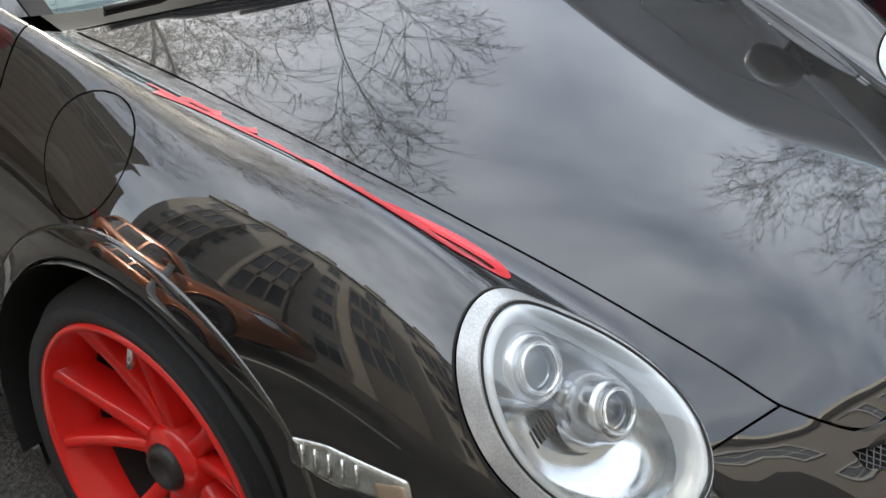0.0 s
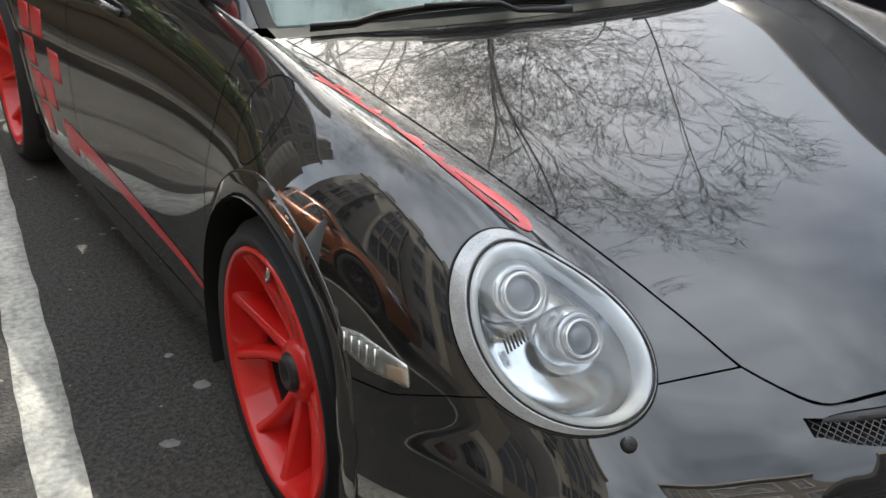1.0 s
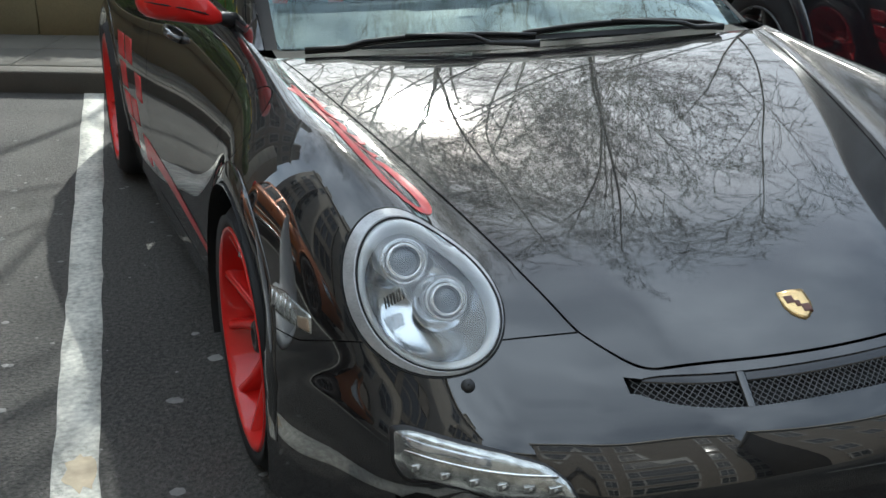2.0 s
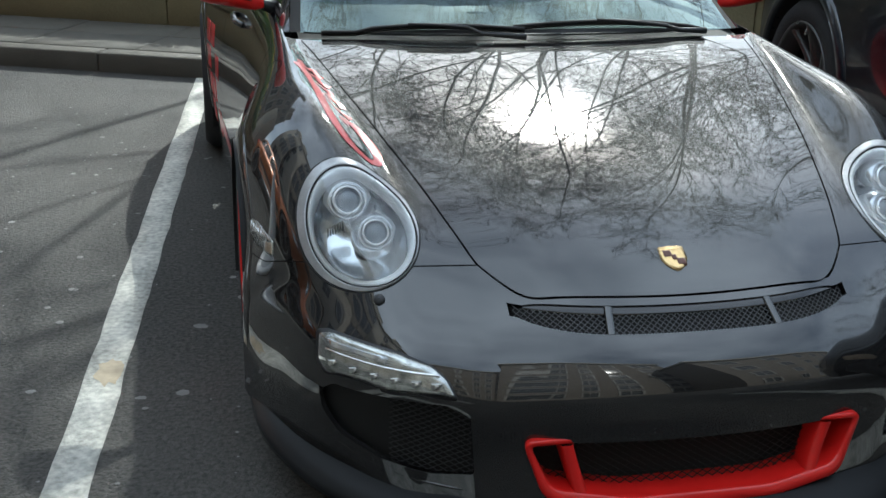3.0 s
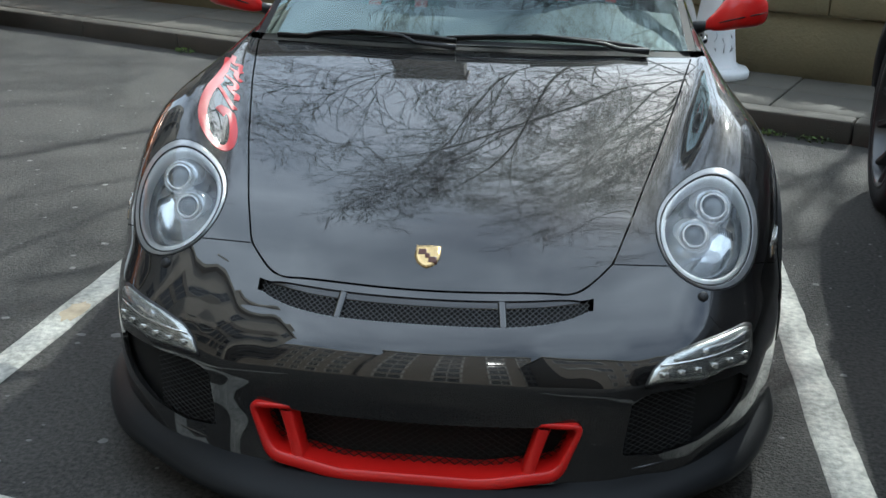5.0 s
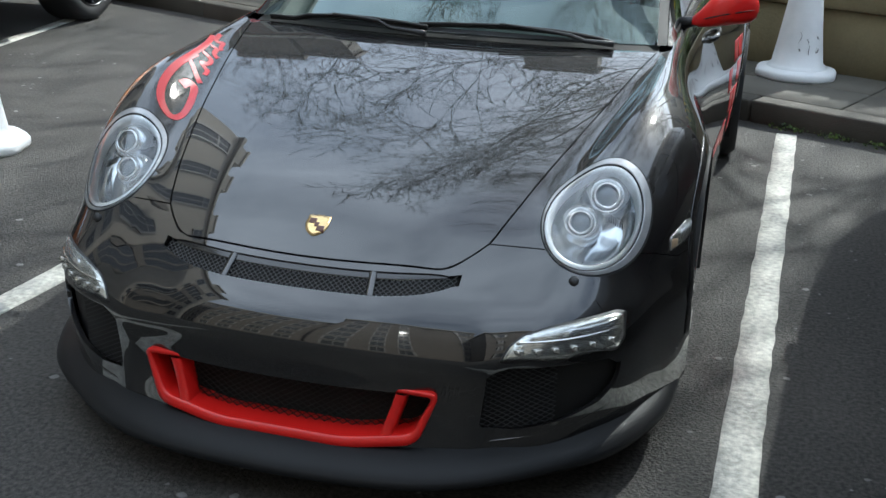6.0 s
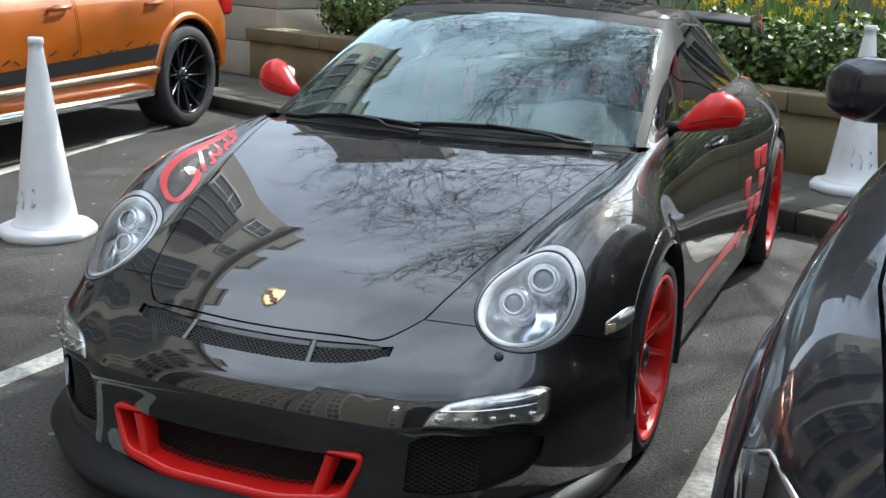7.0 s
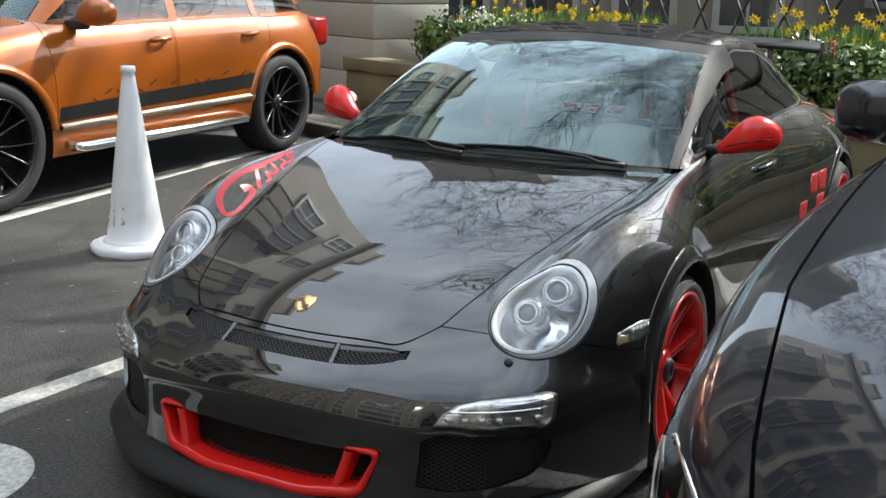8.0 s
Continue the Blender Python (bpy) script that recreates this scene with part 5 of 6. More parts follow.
        flat = sorted(edge, key=lambda c: math.atan2(c.z - mid.z, (c.x - mid.x) * s))
        bm = bmesh.new()
        ring_tube(bm, [c + (mid - c) * .03 for c in flat[::3]], .006, 6)
        part("lamp_trim", bm, M_CHROME, lamp, "bright trim round the lens")
        spot = hull.ray_cast(Vector((2 * s, .72, .66)), Vector((-s, 0, 0)))[0]
        bm = bmesh.new()
        lathe(bm, [(.050, -.012), (.050, .004), (.042, .009), (.001, .010)], 24, Matrix.Translation(spot) @ Matrix.Rotation(radians(90 * s), 4, "Y") @ Matrix.Rotation(radians(14), 4, "X") @ Matrix.Diagonal((1.7, .62, 1, 1)))
        part("side_marker", bm, M_AMBERCLEAR if not extras["step"] else M_LENS, v, "clear side marker lamp")
    lens.free()
    cb = sheet(C, 80, 30)
    scr = lambda c: max(abs(c.x) - fan(c.z, ((1.05, .745), (1.36, .675), (1.56, .60))), c.z - 1.60 + .12 * c.x * c.x) if c.y < 2.3 else .1
    swf = lambda c: max(c.z - fan(c.y, ((1.45, 1.05), (1.85, 1.30), (2.16, 1.47), (2.8, 1.535), (3.7, 1.51), (4.1, 1.38), (4.25, 1.15))) + .015, fan(c.y, ((1.4, 1.05), (4.2, 1.085))) - c.z, abs(c.y - 2.62) * -1 + .045, abs(c.y - 3.55) * -1 + .04) if abs(c.x) > .5 else .1
    sg, cb = divide(cb, scr, .002)
    part("windscreen", sg, M_WIND, v).visible_shadow = False
    sw, cb = divide(cb, swf, .002)
    for s in (-1, 1):
        for y0, y1 in ((0, 2.62), (2.62, 3.55), (3.55, 9)):
            part("side_window", keep(keep(sw.copy(), lambda c: c.x * s, 1), lambda c: min(c.y - y0, y1 - c.y), 1), M_SIDEG, v).visible_shadow = False
    sw.free()
    rg, cb = divide(cb, lambda c: max(abs(c.x) - .55, 4.28 - c.y, 1.2 - c.z) if c.y > 4 else .1, .002)
    part("rear_window", rg, M_SIDEG, v).visible_shadow = False
    part("roof", lip(cb, .015), paint, v)
    part("cabin_interior", boxbm(-.72, 1.5, .45, .72, 4.2, 1.02, .05), M_DARK, v)
    for px in (-.36, .36):
        part("seat_back", boxbm(px - .24, 2.45, 1.0, px + .24, 2.6, 1.42, .06), M_DARK, v)
    for s in (-1, 1):
        for ya in (ax1, ax2):
            wheel(v, .80 * s, ya, wr, wr, .28, s, rim_mat, pairs=extras["pairs"], rim_r=.275, thin=extras["thin"], hub_mat=rim_mat)
            bm = bmesh.new()
            ring = []
            for k in range(25):
                a = math.pi * (k / 24 * 1.2 - .1)
                ring.append([bm.verts.new((xx * s, ya + .424 * math.cos(a), wr + .424 * math.sin(a))) for xx in (.55, .93)])
            for a, b in zip(ring, ring[1:]):
                bm.faces.new((a[0], a[1], b[1], b[0]))
            part("wheel_arch_liner", bm, M_GAP, v)
            bm = bmesh.new()
            rows = []
            for k in range(33):
                a = math.pi * (k / 32 * 1.04 - .02)
                row = []
                for r, o in ((.478, -.004), (.474, .008), (.455, .016), (.432, .020), (.424, .012)):
                    hit = hull.ray_cast(Vector((2 * s, ya + r * math.cos(a), max(.44, wr + r * math.sin(a)))), Vector((-s, 0, 0)))[0]
                    hit = hit or Vector((.93 * s, ya + r * math.cos(a), max(.44, wr + r * math.sin(a))))
                    row.append(bm.verts.new(hit + Vector((o * s, 0, 0))))
                row.append(bm.verts.new(row[-1].co - Vector((.04 * s, 0, 0))))
                rows.append(row)
            grid_faces(bm, rows, False)
            bmesh.ops.recalc_face_normals(bm, faces=bm.faces)
            part("arch_flare", bm, paint, v)
        bm = bmesh.new()
        my, mz = extras["my"], extras["mz"]
        blob(bm, [((x * s, my + .06 + dy, mz + .085 + dz), (0, a, 0), (0, 0, b)) for x, dy, dz, a, b in ((.90, 0, -.02, .03, .03), (.93, 0, -.01, .055, .06), (.98, 0, 0, .07, .078), (1.05, .01, 0, .07, .080), (1.10, .02, 0, .06, .070), (1.13, .03, 0, .04, .05), (1.14, .035, 0, .015, .02))])
        mir = part("mirror", bm, extras["mirror"], v)
        part("mirror_arm", boxbm(.80 * s, my + .02, mz - .02, .95 * s, my + .10, mz + .04, .015), M_BLACK, mir)
        for hy in (2.30, 3.30):
            bm = bmesh.new()
            tube(bm, [((.905) * s, hy, .93), (.945 * s, hy + .03, .935), (.945 * s, hy + .15, .94), (.905 * s, hy + .18, .94)], .014, 8)
            part("door_handle", bm, paint, v)
            # flat black disc on the door paints the shade of the handle's hollow
            cup = hull.ray_cast(Vector((2 * s, hy + .09, .925)), Vector((-s, 0, 0)))[0]
            bm = bmesh.new()
            lathe(bm, [(.048, -.004), (.046, .002), (.001, .003)], 20, Matrix.Translation(cup) @ Matrix.Rotation(radians(90 * s), 4, "Y") @ Matrix.Diagonal((.62, 1.5, 1, 1)))
            part("handle_recess", bm, M_GAP, v)
        if not extras["step"]:
            part("tail_light", boxbm(.80 * s - .07, 4.36, .80, .80 * s + .07, 4.575, 1.04, .045, seg=4), M_TAIL, v)
            continue
        bm = bmesh.new()
        tube(bm, [(.93 * s, 1.50, .33), (1.0 * s, 1.56, .325), (1.0 * s, 3.2, .325), (.93 * s, 3.28, .33)], .032, 10)
        part("side_step", bm, M_CHROME, v, "polished side step")
        part("tail_light", boxbm(.80 * s - .07, 4.36, .80, .80 * s + .07, 4.575, 1.04, .045, seg=4), M_TAIL, v)
    part("floor_pan", boxbm(-.78, .8, .24, .78, 4.1, .30, .01), M_GAP, v)
    return v


def placed(local, world_xy, rz):
    """The pose that carries a local point to a place on the ground with a turn rz."""
    r = pose(0, 0, 0, 0, 0, rz)
    d = r @ Vector((*local, 0))
    return pose(world_xy[0] - d.x, world_xy[1] - d.y, 0, 0, 0, rz)


orange = suv("orange_suv", placed((.94 * 1.06, .95 * 1.06), (-3.74, 2.32), 2.2) @ Matrix.Scale(1.06, 4), M_ORANGE, M_GLOSSBLACK, "orange metallic sport utility vehicle with black wheels in the next bay", {"pairs": 6, "thin": .6, "mirror": M_ORANGE, "step": True, "my": 1.62, "mz": 1.04, "tall": 1.0, "wr": .385, "wing": 0.0, "nose": .30, "seam": ((.3, .60), (.7, .70), (1.3, .77)), "lamp": ((.56, .66), (.60, .84), (.70, .90), (.86, .86), (.84, .70))})
black = suv("black_suv", placed((-.94, .60), (1.28, -.55), -6.6), M_BLUEBLACK, M_GREYRIM, "glossy blue-black sport utility vehicle in the neighbouring bay", {"pairs": 5, "thin": 1.3, "mirror": M_BLUEBLACK, "step": False, "my": 1.88, "mz": 1.06, "tall": 1.13, "wr": .385, "wing": .06, "nose": .06, "seam": ((.1, .66), (.3, .74), (.6, .805), (1.3, .84)), "lamp": ((.56, .50), (.57, .62), (.80, .745), (.925, .785), (.945, .72), (.90, .55))})


# ---- trees and buildings round the place ----
def tree(m, height, seed, label, fork=.42, wide=1.0):
    """A bare tree: a slim trunk, long rising limbs, side branches all along them and fine twigs."""
    t = thing("tree", m, label, "tree", "bare trees")
    rng = random.Random(seed)
    shape = {0: (7, 9), 1: (8, 7), 2: (6, 5), 3: (5, 4), 4: (4, 3), 5: (3, 3)}  # pieces and sides by level
    kids = {1: 8, 2: 7, 3: 5, 4: 4}
    parts = {False: ([], []), True: ([], [])}

    def limb(p, d, length, r, level, lift):
        v, f = parts[level > 0]
        n, sides = shape[level]
        prev, pos, dr, pts = None, p.copy(), d.copy(), []
        turn = Vector((rng.uniform(-1, 1), rng.uniform(-1, 1), rng.uniform(-.3, .3))) * .11
        for k in range(n + 1):
            rr = r * (1 - (.30 if level == 0 else .62) * k / n)
            a = dr.orthogonal().normalized()
            b = dr.cross(a)
            ids = range(len(v), len(v) + sides)
            v.extend(pos + (a * math.cos(2 * math.pi * j / sides) + b * math.sin(2 * math.pi * j / sides)) * rr for j in range(sides))
            if prev:
                f.extend((prev[j], prev[(j + 1) % sides], ids[(j + 1) % sides], ids[j]) for j in range(sides))
            prev = ids
            pts.append((pos.copy(), dr.copy(), rr))
            jitter = Vector((rng.gauss(0, 1), rng.gauss(0, 1), rng.gauss(0, .8))) * (.03 if level == 0 else .06 if level < 3 else .11)
            dr = (dr + jitter + turn * (level > 0) + Vector((0, 0, lift))).normalized()
            pos += dr * length / n
        return pts

    def grow(p, d, length, r, level):
        pts = limb(p, d, length, r, level, {1: .07, 2: .04, 3: .02}.get(level, 0.0))
        if level == 5:
            return
        count = kids[level]
        for k in range(count):
            place = .30 + .70 * (k + rng.uniform(.2, .9)) / count
            q, dd, rr = pts[min(len(pts) - 1, int(place * (len(pts) - 1) + .5))]
            axis = dd.orthogonal().normalized()
            axis.rotate(Matrix.Rotation(rng.uniform(0, 6.283), 3, dd))
            nd = dd.copy()
            nd.rotate(Matrix.Rotation(radians(rng.uniform(20, 52)), 3, axis))
            grow(q, nd, length * rng.uniform(.40, .62) * (1.12 - .35 * place), max(.0056, rr * rng.uniform(.42, .62)), level + 1)

    trunk = limb(Vector((0, 0, -.1)), Vector((rng.uniform(-.04, .04), rng.uniform(-.04, .04), 1)).normalized(), height * fork, height * .0046, 0, .0)
    turn0 = rng.uniform(0, 6.283)
    for k in range(5):
        q, dd, rr = trunk[-1] if k < 3 else trunk[-2 - k % 2]
        az, tip = turn0 + k * 2.4 + rng.uniform(-.3, .3), radians(rng.uniform(16, 34) if k < 3 else rng.uniform(42, 62)) * wide
        nd = Vector((math.cos(az) * math.sin(tip), math.sin(az) * math.sin(tip), math.cos(tip)))
        grow(q, nd, height * (1 - fork) * rng.uniform(.74, .96), rr * rng.uniform(.46, .66), 1)
    raw("trunk", *parts[False], M_BARK, t, True)
    raw("branches", *parts[True], M_BARK, t, True)
    return t


for i, (az, far, th, fk, wd) in enumerate(((14.0, 8.1, 12.0, .42, 1.0), (18.4, 8.6, 12.8, .44, .9), (25.0, 8.3, 12.8, .42, 1.0), (28.0, 9.4, 13.0, .42, 1.0), (40.0, 10.5, 12.0, .38, 1.0), (8.5, 8.9, 11.0, .40, 1.1), (93.0, 15.0, 10.5, .30, 1.0), (-21.0, 15.5, 12.5, .36, 1.1))):
    tree(pose(far * math.sin(radians(az)), .5 + far * math.cos(radians(az)), 0), th, 31 + i, "tall bare street tree with fine twigs before leaf", fk, wd)


def window_ring(wx, wz):
    """A rectangular frame round an opening, as one solid ring."""
    bm = bmesh.new()
    loops = []
    for x, z, y in ((wx + .14, wz + .14, 0), (wx + .14, wz + .14, -.09), (wx, wz, -.09), (wx, wz, 0)):
        loops.append([bm.verts.new((sx * x, y, sz * z)) for sx, sz in ((-1, -1), (1, -1), (1, 1), (-1, 1))])
    grid_faces(bm, loops + loops[:1])
    bmesh.ops.recalc_face_normals(bm, faces=bm.faces)
    return bm


def glazing(wx, wz):
    """A cross of glazing bars in one piece."""
    bm = bmesh.new()
    e = .03
    outline = [(-wx, -e), (-e, -e), (-e, -wz), (e, -wz), (e, -e), (wx, -e), (wx, e), (e, e), (e, wz), (-e, wz), (-e, e), (-wx, e)]
    front, back = [[bm.verts.new((x, y, z)) for x, z in outline] for y in (-.05, -.012)]
    bm.faces.new(front)
    bm.faces.new(back[::-1])
    grid_faces(bm, [front, back])
    bmesh.ops.recalc_face_normals(bm, faces=bm.faces)
    return bm


def building(name, m, w, d, h, storeys, bays, wall_mat, label, roof=2.0, win=(1.1, 1.7)):
    b = thing(name, m, label, "building")
    bm = bmesh.new()
    box(bm, -w / 2, 0, 0, w / 2, d, h)
    part("wall", bm, wall_mat, b, smooth=False)
    bm = bmesh.new()
    box(bm, -w / 2 - .3, -.35, h, w / 2 + .3, d + .3, h + .35)
    part("cornice", bm, M_PALE, b, smooth=False)
    if roof:
        raw("roof", [(-w / 2, 0, h + .35), (w / 2, 0, h + .35), (w / 2, d, h + .35), (-w / 2, d, h + .35), (-w / 2 + 1.5, d / 2, h + .35 + roof), (w / 2 - 1.5, d / 2, h + .35 + roof)], [(0, 1, 5, 4), (1, 2, 5), (2, 3, 4, 5), (3, 0, 4)], M_BRICK, b)
    sh = h / storeys
    frame_me = pane_me = None
    for s in range(storeys):
        for k in range(bays):
            cx, cz = -w / 2 + w * (k + .5) / bays, sh * (s + .52)
            if frame_me is None:
                wx, wz = win[0] / 2, win[1] / 2
                f = part("window", window_ring(wx, wz), M_WHITE, b, smooth=False)
                frame_me = f.data
                g = part("glazing_bar", glazing(wx, wz), M_WHITE, f, smooth=False)
                bar_me = g.data
                p = part("pane", boxbm(-win[0] / 2, -.03, -win[1] / 2, win[0] / 2, -.004, win[1] / 2), M_PANE, f, smooth=False)
                pane_me = p.data
            else:
                f = new("window", frame_me)
                f.parent = b
                p = new("pane", pane_me)
                p.parent = f
                g = new("glazing_bar", bar_me)
                g.parent = f
            f.location = (cx, 0, cz)
    return b


town = building("town_house", pose(-7.8, 20.2, 0), 10.6, 9, 11.4, 4, 5, M_TOWN, "brown stone town house with tall chimney stacks", roof=0)
for cx, cw, top in ((-3.95, 2.3, 14.6), (-1.9, 1.4, 14.3), (5.0, 2.0, 14.4)):
    bm = bmesh.new()
    box(bm, cx - cw / 2, .25, 11.75, cx + cw / 2, 1.25, top, .02)
    box(bm, cx - cw / 2 - .08, .17, top - .25, cx + cw / 2 + .08, 1.33, top, .02)
    part("chimney", bm, M_TOWN, town, smooth=False)
building("stone_house", KERB @ pose(12, 17, 0), 60, 9, 7.6, 2, 22, M_FACADE, "stone fronted house behind the planted bed", roof=0)
building("street_terrace", pose(1.5, -15.5, 0, 0, 0, 180 + ANG * .3), 12, 9, 19, 6, 4, M_BRICK, "dark stone house across the street", win=(1.3, 2.0))
building("brick_terrace", pose(17, -12.5, 0, 0, 0, 180 + ANG * .3), 20, 9, 14, 4, 6, M_BRICK, "dark brick terrace across the street", roof=2.5)
building("brick_terrace", pose(-13.5, -16.5, 0, 0, 0, 180 + ANG * .3), 20, 9, 17, 5, 9, M_BRICK, "dark brick terrace across the street", roof=2.5)
side = building("side_house", pose(-13.0, 2.0, 0, 0, 0, 90), 27, 9, 17.0, 5, 7, M_PALETOWN, "pale brown stone terrace with bay windows beside the car park", roof=0, win=(1.1, 1.7))
for cx in (-10.5, -4.5, 1.5, 7.5, 12.0):
    bm = bmesh.new()
    box(bm, cx - 1.15, .05, 17.35, cx + 1.15, 1.2, 19.0, .03)
    box(bm, cx - 1.28, -.05, 18.8, cx + 1.28, 1.3, 19.1, .03)
    part("gable", bm, M_PALETOWN, side, smooth=False)
for cx in (-9.0, -3.0, 3.0, 9.0):
    bm = bmesh.new()
    for z0, z1 in ((0, 3.0), (5.5, 6.6), (9.1, 10.2), (12.6, 13.4)):
        box(bm, cx - 1.35, -1.0, z0, cx + 1.35, 0, z1, .03)
    for ox in (-1.28, -.42, .42, 1.28):
        box(bm, cx + ox - .07, -1.0, 2.9, cx + ox + .07, -.86, 12.7, .01)
    part("bay_window", bm, M_TOWN, side, smooth=False)
    part("bay_glass", boxbm(cx - 1.28, -.92, 3.0, cx + 1.28, -.1, 12.6), M_PANE, side, smooth=False)


# ---- planting, railing, small things ----
def leaf_cloud(name, boxes, count, size, mat, seed, label, category, parent=None):
    """Many small bent leaves scattered over rounded clumps (in the kerb's frame)."""
    rng = np.random.default_rng(seed)
    verts, faces = [], []
    vol = [b[3] for b in boxes]
    pick = rng.choice(len(boxes), count, p=np.array(vol) / sum(vol))
    for i in pick:
        (cx, cy, cz), (rx, ry, rz), _, _ = boxes[i][0], boxes[i][1], boxes[i][2], boxes[i][3]
        d = rng.normal(size=3)
        d /= np.linalg.norm(d)
        k = rng.uniform(.55, 1.08) * (1 + .22 * math.sin(7 * d[0] + 3 * i) * math.cos(6 * d[2] + i))
        p = Vector((cx + d[0] * rx * k, cy + d[1] * ry * k, max(cz - rz * .95, cz + d[2] * rz * k)))
        n = (Vector(d) + Vector(rng.normal(size=3)) * .55).normalized()
        a = n.orthogonal().normalized()
        a.rotate(Matrix.Rotation(rng.uniform(0, 6.28), 3, n))
        b = n.cross(a)
        s = size * rng.uniform(.6, 1.25)
        j = len(verts)
        verts += [KERB @ (p - a * s * .5), KERB @ (p + b * s * .36 + n * s * .08), KERB @ (p + a * s * .55 - n * s * .05), KERB @ (p - b * s * .36 + n * s * .08), KERB @ (p + n * s * .02)]
        faces += [(j, j + 1, j + 4), (j + 1, j + 2, j + 4), (j + 2, j + 3, j + 4), (j + 3, j, j + 4)]
    ob = raw(name, verts, faces, mat)
    return tagged(ob, label, category, kind="stuff")


def clumps(x0, x1, y, z, r, seed, step=.34):
    rng = random.Random(seed)
    out, x = [], x0
    while x < x1:
        q = r * rng.uniform(.75, 1.2)
        out.append(((x, y + rng.uniform(-.08, .08), z + rng.uniform(-.06, .08)), (q * 1.15, q * .9, q), 0, q ** 2))
        x += step * rng.uniform(.7, 1.2)
    return out


leaf_cloud("hedge", clumps(-4.75, -3.1, 1.50, .80, .27, 1), 5600, .055, M_LEAF, 1, "clipped green hedge in the planted bed", "hedge")
leaf_cloud("hedge", clumps(-.6, 2.6, 1.52, .74, .29, 2), 11000, .060, M_LEAF, 2, "loose green shrubs spilling over the wall", "shrub")
leaf_cloud("ivy", clumps(-3.1, -.6, 1.50, .72, .22, 3), 6000, .05, M_LEAF, 3, "low green planting behind the wall", "shrub")
leaf_cloud("hedge", clumps(2.9, 7.5, 1.55, .76, .28, 5), 8000, .06, M_LEAF, 5, "green shrubs in the planted bed", "shrub")


def daffodils(x0, x1, y0, y1, count, seed):
    rng = random.Random(seed)
    bv, bf, fv, ff = [], [], [], []
    for _ in range(count):
        x, y = rng.uniform(x0, x1), rng.uniform(y0, y1)
        h = rng.uniform(.36, .62)
        for k in range(8):
            a = rng.uniform(0, 6.28)
            lean = rng.uniform(.05, .16)
            w = Vector((math.cos(a + 1.57), math.sin(a + 1.57), 0)) * .010
            base = Vector((x + rng.uniform(-.03, .03), y + rng.uniform(-.03, .03), .58))
            j = len(bv)
            for t in (0, .5, 1):
                c = base + Vector((math.cos(a), math.sin(a), 0)) * lean * t * t + Vector((0, 0, h * t))
                bv += [KERB @ (c - w * (1 - t * .8)), KERB @ (c + w * (1 - t * .8))]
            bf += [(j, j + 1, j + 3, j + 2), (j + 2, j + 3, j + 5, j + 4)]
        if rng.random() < .32:
            c = Vector((x, y, .58 + h * rng.uniform(.95, 1.15)))
            face = Vector((rng.uniform(-.6, .6), -1, rng.uniform(.0, .6))).normalized()
            a = face.orthogonal().normalized()
            b = face.cross(a)
            for k in range(6):
                t = k * math.pi / 3
                d = a * math.cos(t) + b * math.sin(t)
                e = a * math.cos(t + .5) + b * math.sin(t + .5)
                g = a * math.cos(t - .5) + b * math.sin(t - .5)
                j = len(fv)
                fv += [KERB @ c, KERB @ (c + e * .022), KERB @ (c + d * .042 + face * .006), KERB @ (c + g * .022)]
                ff += [(j, j + 1, j + 2, j + 3)]
            j = len(fv)
            n = 7
            for z, r in ((0, .010), (.022, .013)):
                fv += [KERB @ (c + face * z + (a * math.cos(6.283 * k / n) + b * math.sin(6.283 * k / n)) * r) for k in range(n)]
            ff += [(j + k, j + (k + 1) % n, j + n + (k + 1) % n, j + n + k) for k in range(n)]
    g = tagged(raw("daffodil_leaves", bv, bf, M_BLADE), "upright green daffodil leaves behind the hedge", "flowers", kind="stuff")
    f = tagged(raw("daffodil_flowers", fv, ff, M_YELLOW), "yellow daffodil blooms among green leaves", "flowers", kind="stuff")
    return g, f


daffodils(-4.7, -2.2, 1.62, 2.5, 300, 7)
daffodils(-1.2, 4.5, 1.75, 2.5, 720, 8)
leaf_cloud("white_flowers", clumps(-4.6, -3.5, 1.62, 1.06, .09, 9, .2), 240, .035, M_PETAL, 9, "small white blooms on the hedge", "flowers")

# iron railing on a low stone base behind the bed
railing = thing("railing", KERB @ pose(0, 2.75, 0), "black iron railing with crossed bars behind the planting", "railing")
part("stone_base", boxbm(-5.2, -.10, 0, 9, .12, .72, .01), M_PALE, railing)
for z in (.80, 1.62):
    part("rail", boxbm(-5.2, -.02, z - .02, 9, .02, z + .02), M_IRON, railing)
xx = -4.98
bar_me = None
while xx < 9:
    for sgn in (-1, 1):
        if bar_me is None or sgn not in bar_me:
            bm = bmesh.new()
            tube(bm, [(-.22 * sgn, 0, .80), (.22 * sgn, 0, 1.62)], .012, 6)
            ob = part("bar", bm, M_IRON, railing)
            bar_me = {**(bar_me or {}), sgn: ob.data}
        else:
            ob = new("bar", bar_me[sgn])
            ob.parent = railing
        ob.location = (xx, sgn * .012, 0)
    xx += .44

# stone pier at the end of the bed
pier = thing("stone_pier", KERB @ pose(-6.12, 1.62, 0), "square pale sandstone pier beside the planted bed", "pier")
for k in range(9):
    part("stone_block", boxbm(-.80, -.40, .10 + k * .36 + .003, .80, .60, .10 + (k + 1) * .36 - .003, .010), M_PALE, pier)
part("plinth", boxbm(-.84, -.44, 0, .84, .64, .10, .01), M_PALE, pier)

# paper on the pavement by the pier
sheet_ob = thing("white_paper", KERB @ pose(-5.95, .62, .122, 0, 0, 20), "flat white paper litter on the pavement", "litter")
part("page", boxbm(-.16, -.10, 0, .16, .10, .004), M_CONE, sheet_ob)

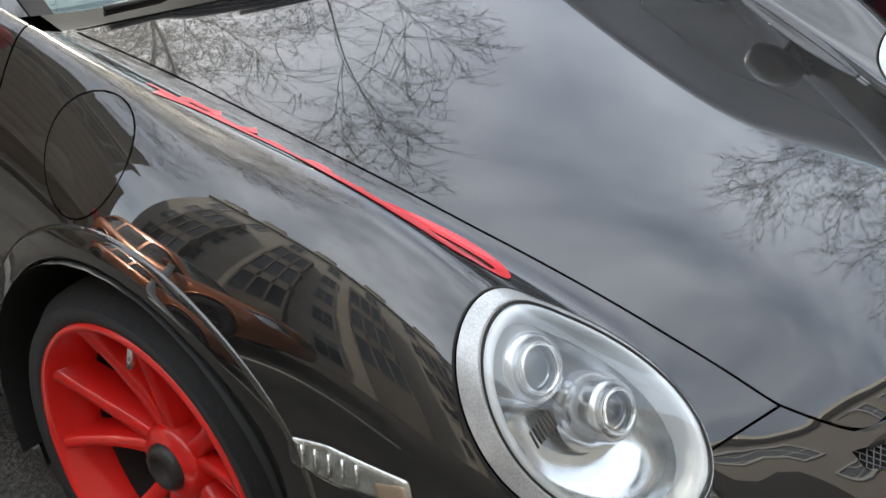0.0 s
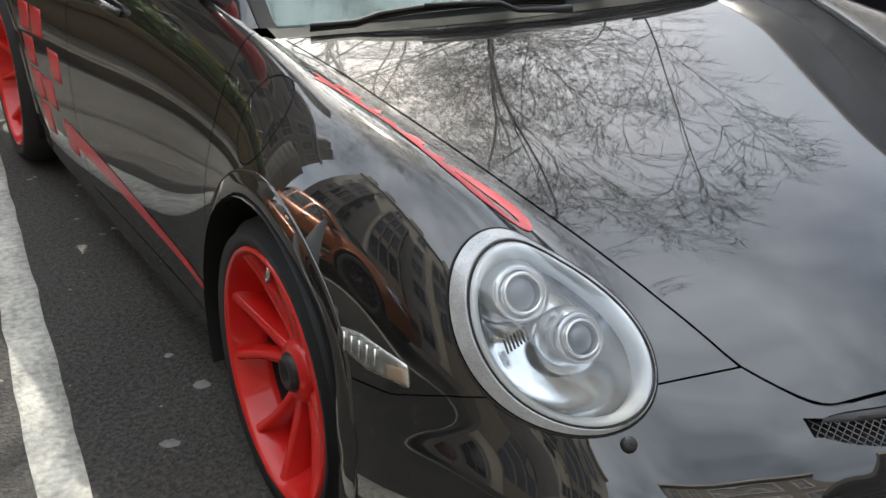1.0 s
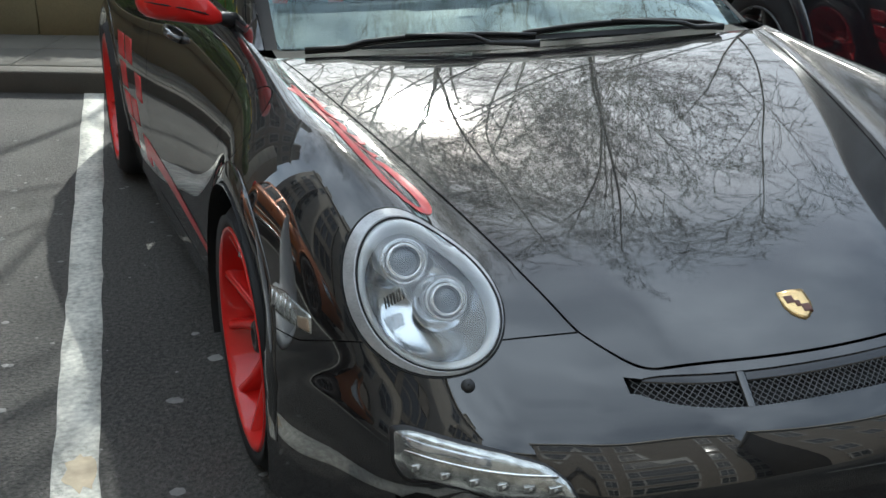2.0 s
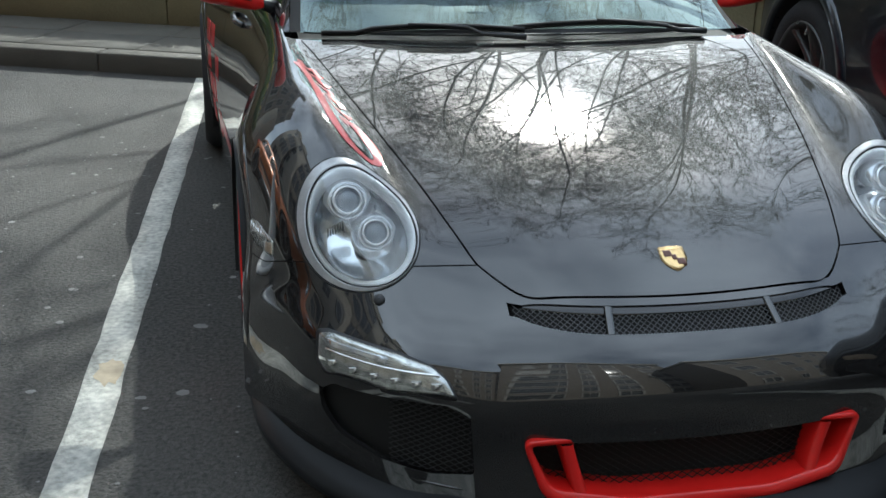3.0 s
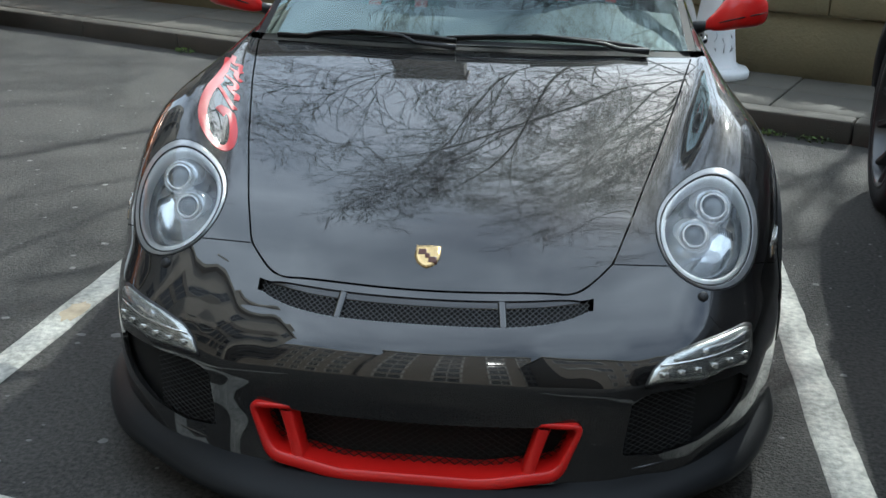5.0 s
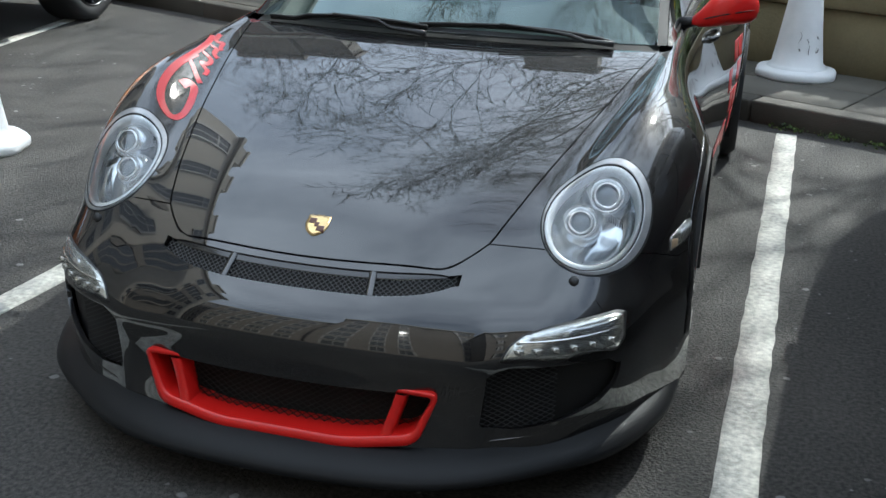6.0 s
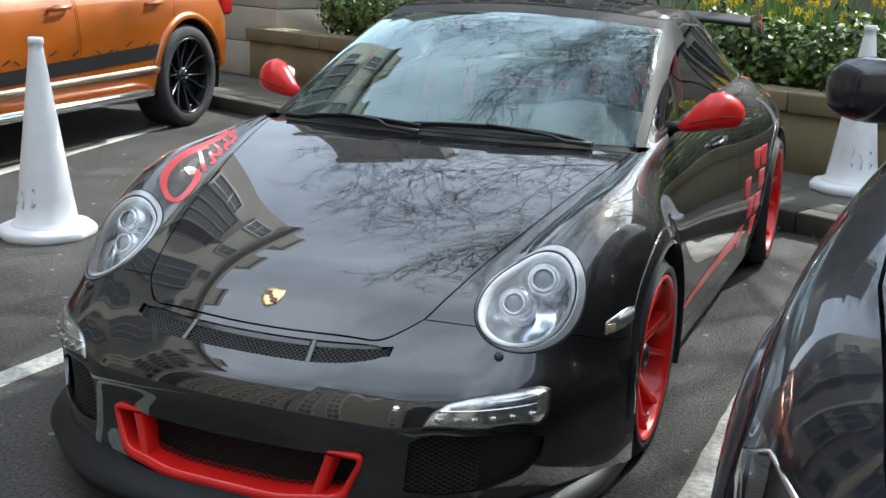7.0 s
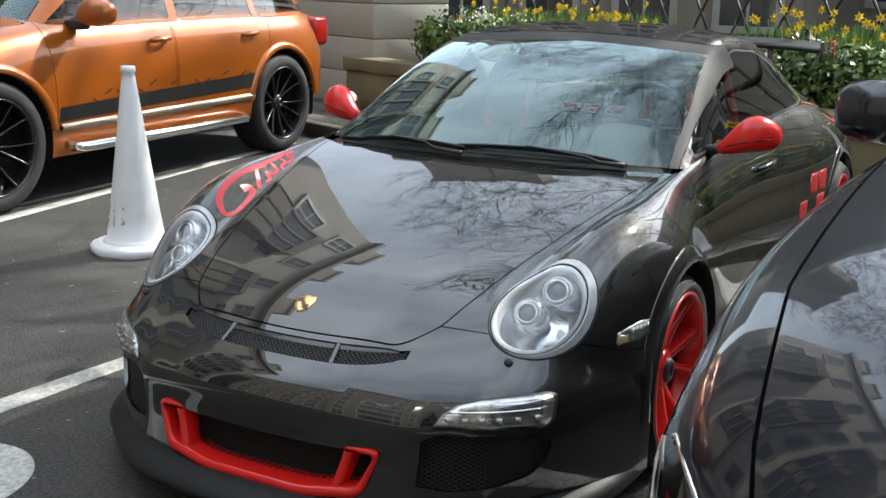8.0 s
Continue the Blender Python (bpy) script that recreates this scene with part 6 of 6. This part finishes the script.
# painted ring on the asphalt, and the rust stain on the bay line
bm = bmesh.new()
n = 48
rows = []
for r, z in ((.285, .001), (.280, .004), (.172, .004), (.167, .001)):
    rows.append([bm.verts.new((-.985 + r * .92 * math.cos(2 * math.pi * k / n), -.262 + r * 1.0 * math.sin(2 * math.pi * k / n), z)) for k in range(n)])
grid_faces(bm, rows)
tagged(put("painted_ring", bm, M_LINE), "worn white ring painted on the asphalt", "road marking", kind="structure")
M_RUST = material("rust_stain", (0.40, 0.33, 0.23), 0.8, var=0.35, scale=20)
bm = bmesh.new()
rng = random.Random(5)
c = bm.verts.new((-1.215, 1.03, .0055))
ringv = [bm.verts.new((-1.215 + .036 * (1 + rng.uniform(-.3, .3)) * math.cos(a), 1.03 + .075 * (1 + rng.uniform(-.3, .3)) * math.sin(a), .0052)) for a in [2 * math.pi * k / 18 for k in range(18)]]
for k in range(18):
    bm.faces.new((c, ringv[k], ringv[(k + 1) % 18]))
tagged(put("rust_stain", bm, M_RUST), "brown rust stain on the white bay line", "stain", kind="structure")

# flattened spots and grit on the asphalt
M_SPOT = material("pale_spot", (0.20, 0.195, 0.185), 0.85, var=0.3, island=.4)
rng = random.Random(21)
bv, bf = [], []
fixed = [(-1.017, .883, .020), (-.969, 1.296, .022), (-.833, 1.499, .026), (-.862, 1.673, .012), (-.971, 1.301, .02)]
for k in range(900):
    if k < len(fixed):
        x, y, r = fixed[k]
    else:
        x, y = rng.uniform(-4.5, 1.8), rng.uniform(-1.2, 4.2)
        r = rng.choice((.004, .005, .006, .008, .012)) * rng.uniform(.7, 1.3)
    if y > 4.3 - .42 * x:
        continue
    j = len(bv)
    n = 7
    bv.append((x, y, .0035))
    bv += [(x + r * rng.uniform(.7, 1.2) * math.cos(6.283 * q / n), y + r * rng.uniform(.6, 1.1) * math.sin(6.283 * q / n), .0008) for q in range(n)]
    bf += [(j, j + 1 + q, j + 1 + (q + 1) % n) for q in range(n)]
tagged(raw("grit", bv, bf, M_SPOT), "pale gum spots and grit on the asphalt", "grit", kind="stuff")
# moss and weeds in the gutter
leaf_cloud("gutter_weeds", [((x, -.03, .01), (.10, .04, .02), 0, 1) for x in (.9, 1.3, 1.55, 1.8, -.3, -2.5)], 500, .02, M_LEAF, 12, "low moss and weeds along the kerb", "weeds")


# side band, bars and mouldings of the orange vehicle
M_BAND = material("black_film", (0.012, 0.012, 0.012), 0.4)
M_TRIM = material("grey_moulding", (0.16, 0.12, 0.08), 0.45, 0.2)
band = new("side_band")
band.empty_display_size = .05
band.parent = orange
tagged(band, "black film band with unreadable script bars")
SUV_SKIN = {}
for ob in [o for o in orange.children if o.name.split(".")[0] in ("door", "body_shell")]:
    SUV_SKIN[ob.name] = BVHTree.FromPolygons([v.co[:] for v in ob.data.vertices], [p.vertices[:] for p in ob.data.polygons])


def on_suv(y, z, out):
    best = None
    for tree_ob in SUV_SKIN.values():
        h = tree_ob.ray_cast(Vector((3, y, z)), Vector((-1, 0, 0)))
        if h[0] and h[0].x > .5 and (best is None or h[0].x > best):
            best = h[0].x
    return Vector(((best or .93) + out, y, z))


def suv_strip(name, y0, y1, z0, z1, w0, w1, mat, lift, round_out=0.0):
    bm = bmesh.new()
    rows = []
    for k in range(41):
        t = k / 40
        y, z, w = y0 + (y1 - y0) * t, z0 + (z1 - z0) * t, (w0 + (w1 - w0) * t) / 2
        rows.append([bm.verts.new(on_suv(y, z + o * w, lift + round_out * (1 - o * o))) for o in (-1, -.5, 0, .5, 1)])
    grid_faces(bm, rows, False)
    bmesh.ops.recalc_face_normals(bm, faces=bm.faces)
    return part(name, bm, mat, band)


suv_strip("band", 1.42, 3.42, .525, .600, .085, .10, M_BAND, .004)
suv_strip("moulding", 1.44, 3.40, .445, .475, .05, .05, M_TRIM, .004, .018)
for k in range(16):
    y = 1.72 + .105 * k + (.14 if k > 7 else 0)
    z = .60 + .018 * (k % 3) + .03 * k / 16
    suv_strip("script_bar", y, y + .05 + .02 * (k % 2), z, z + .03 * (1 if k % 2 else -1), .012, .012, M_BAND, .004)
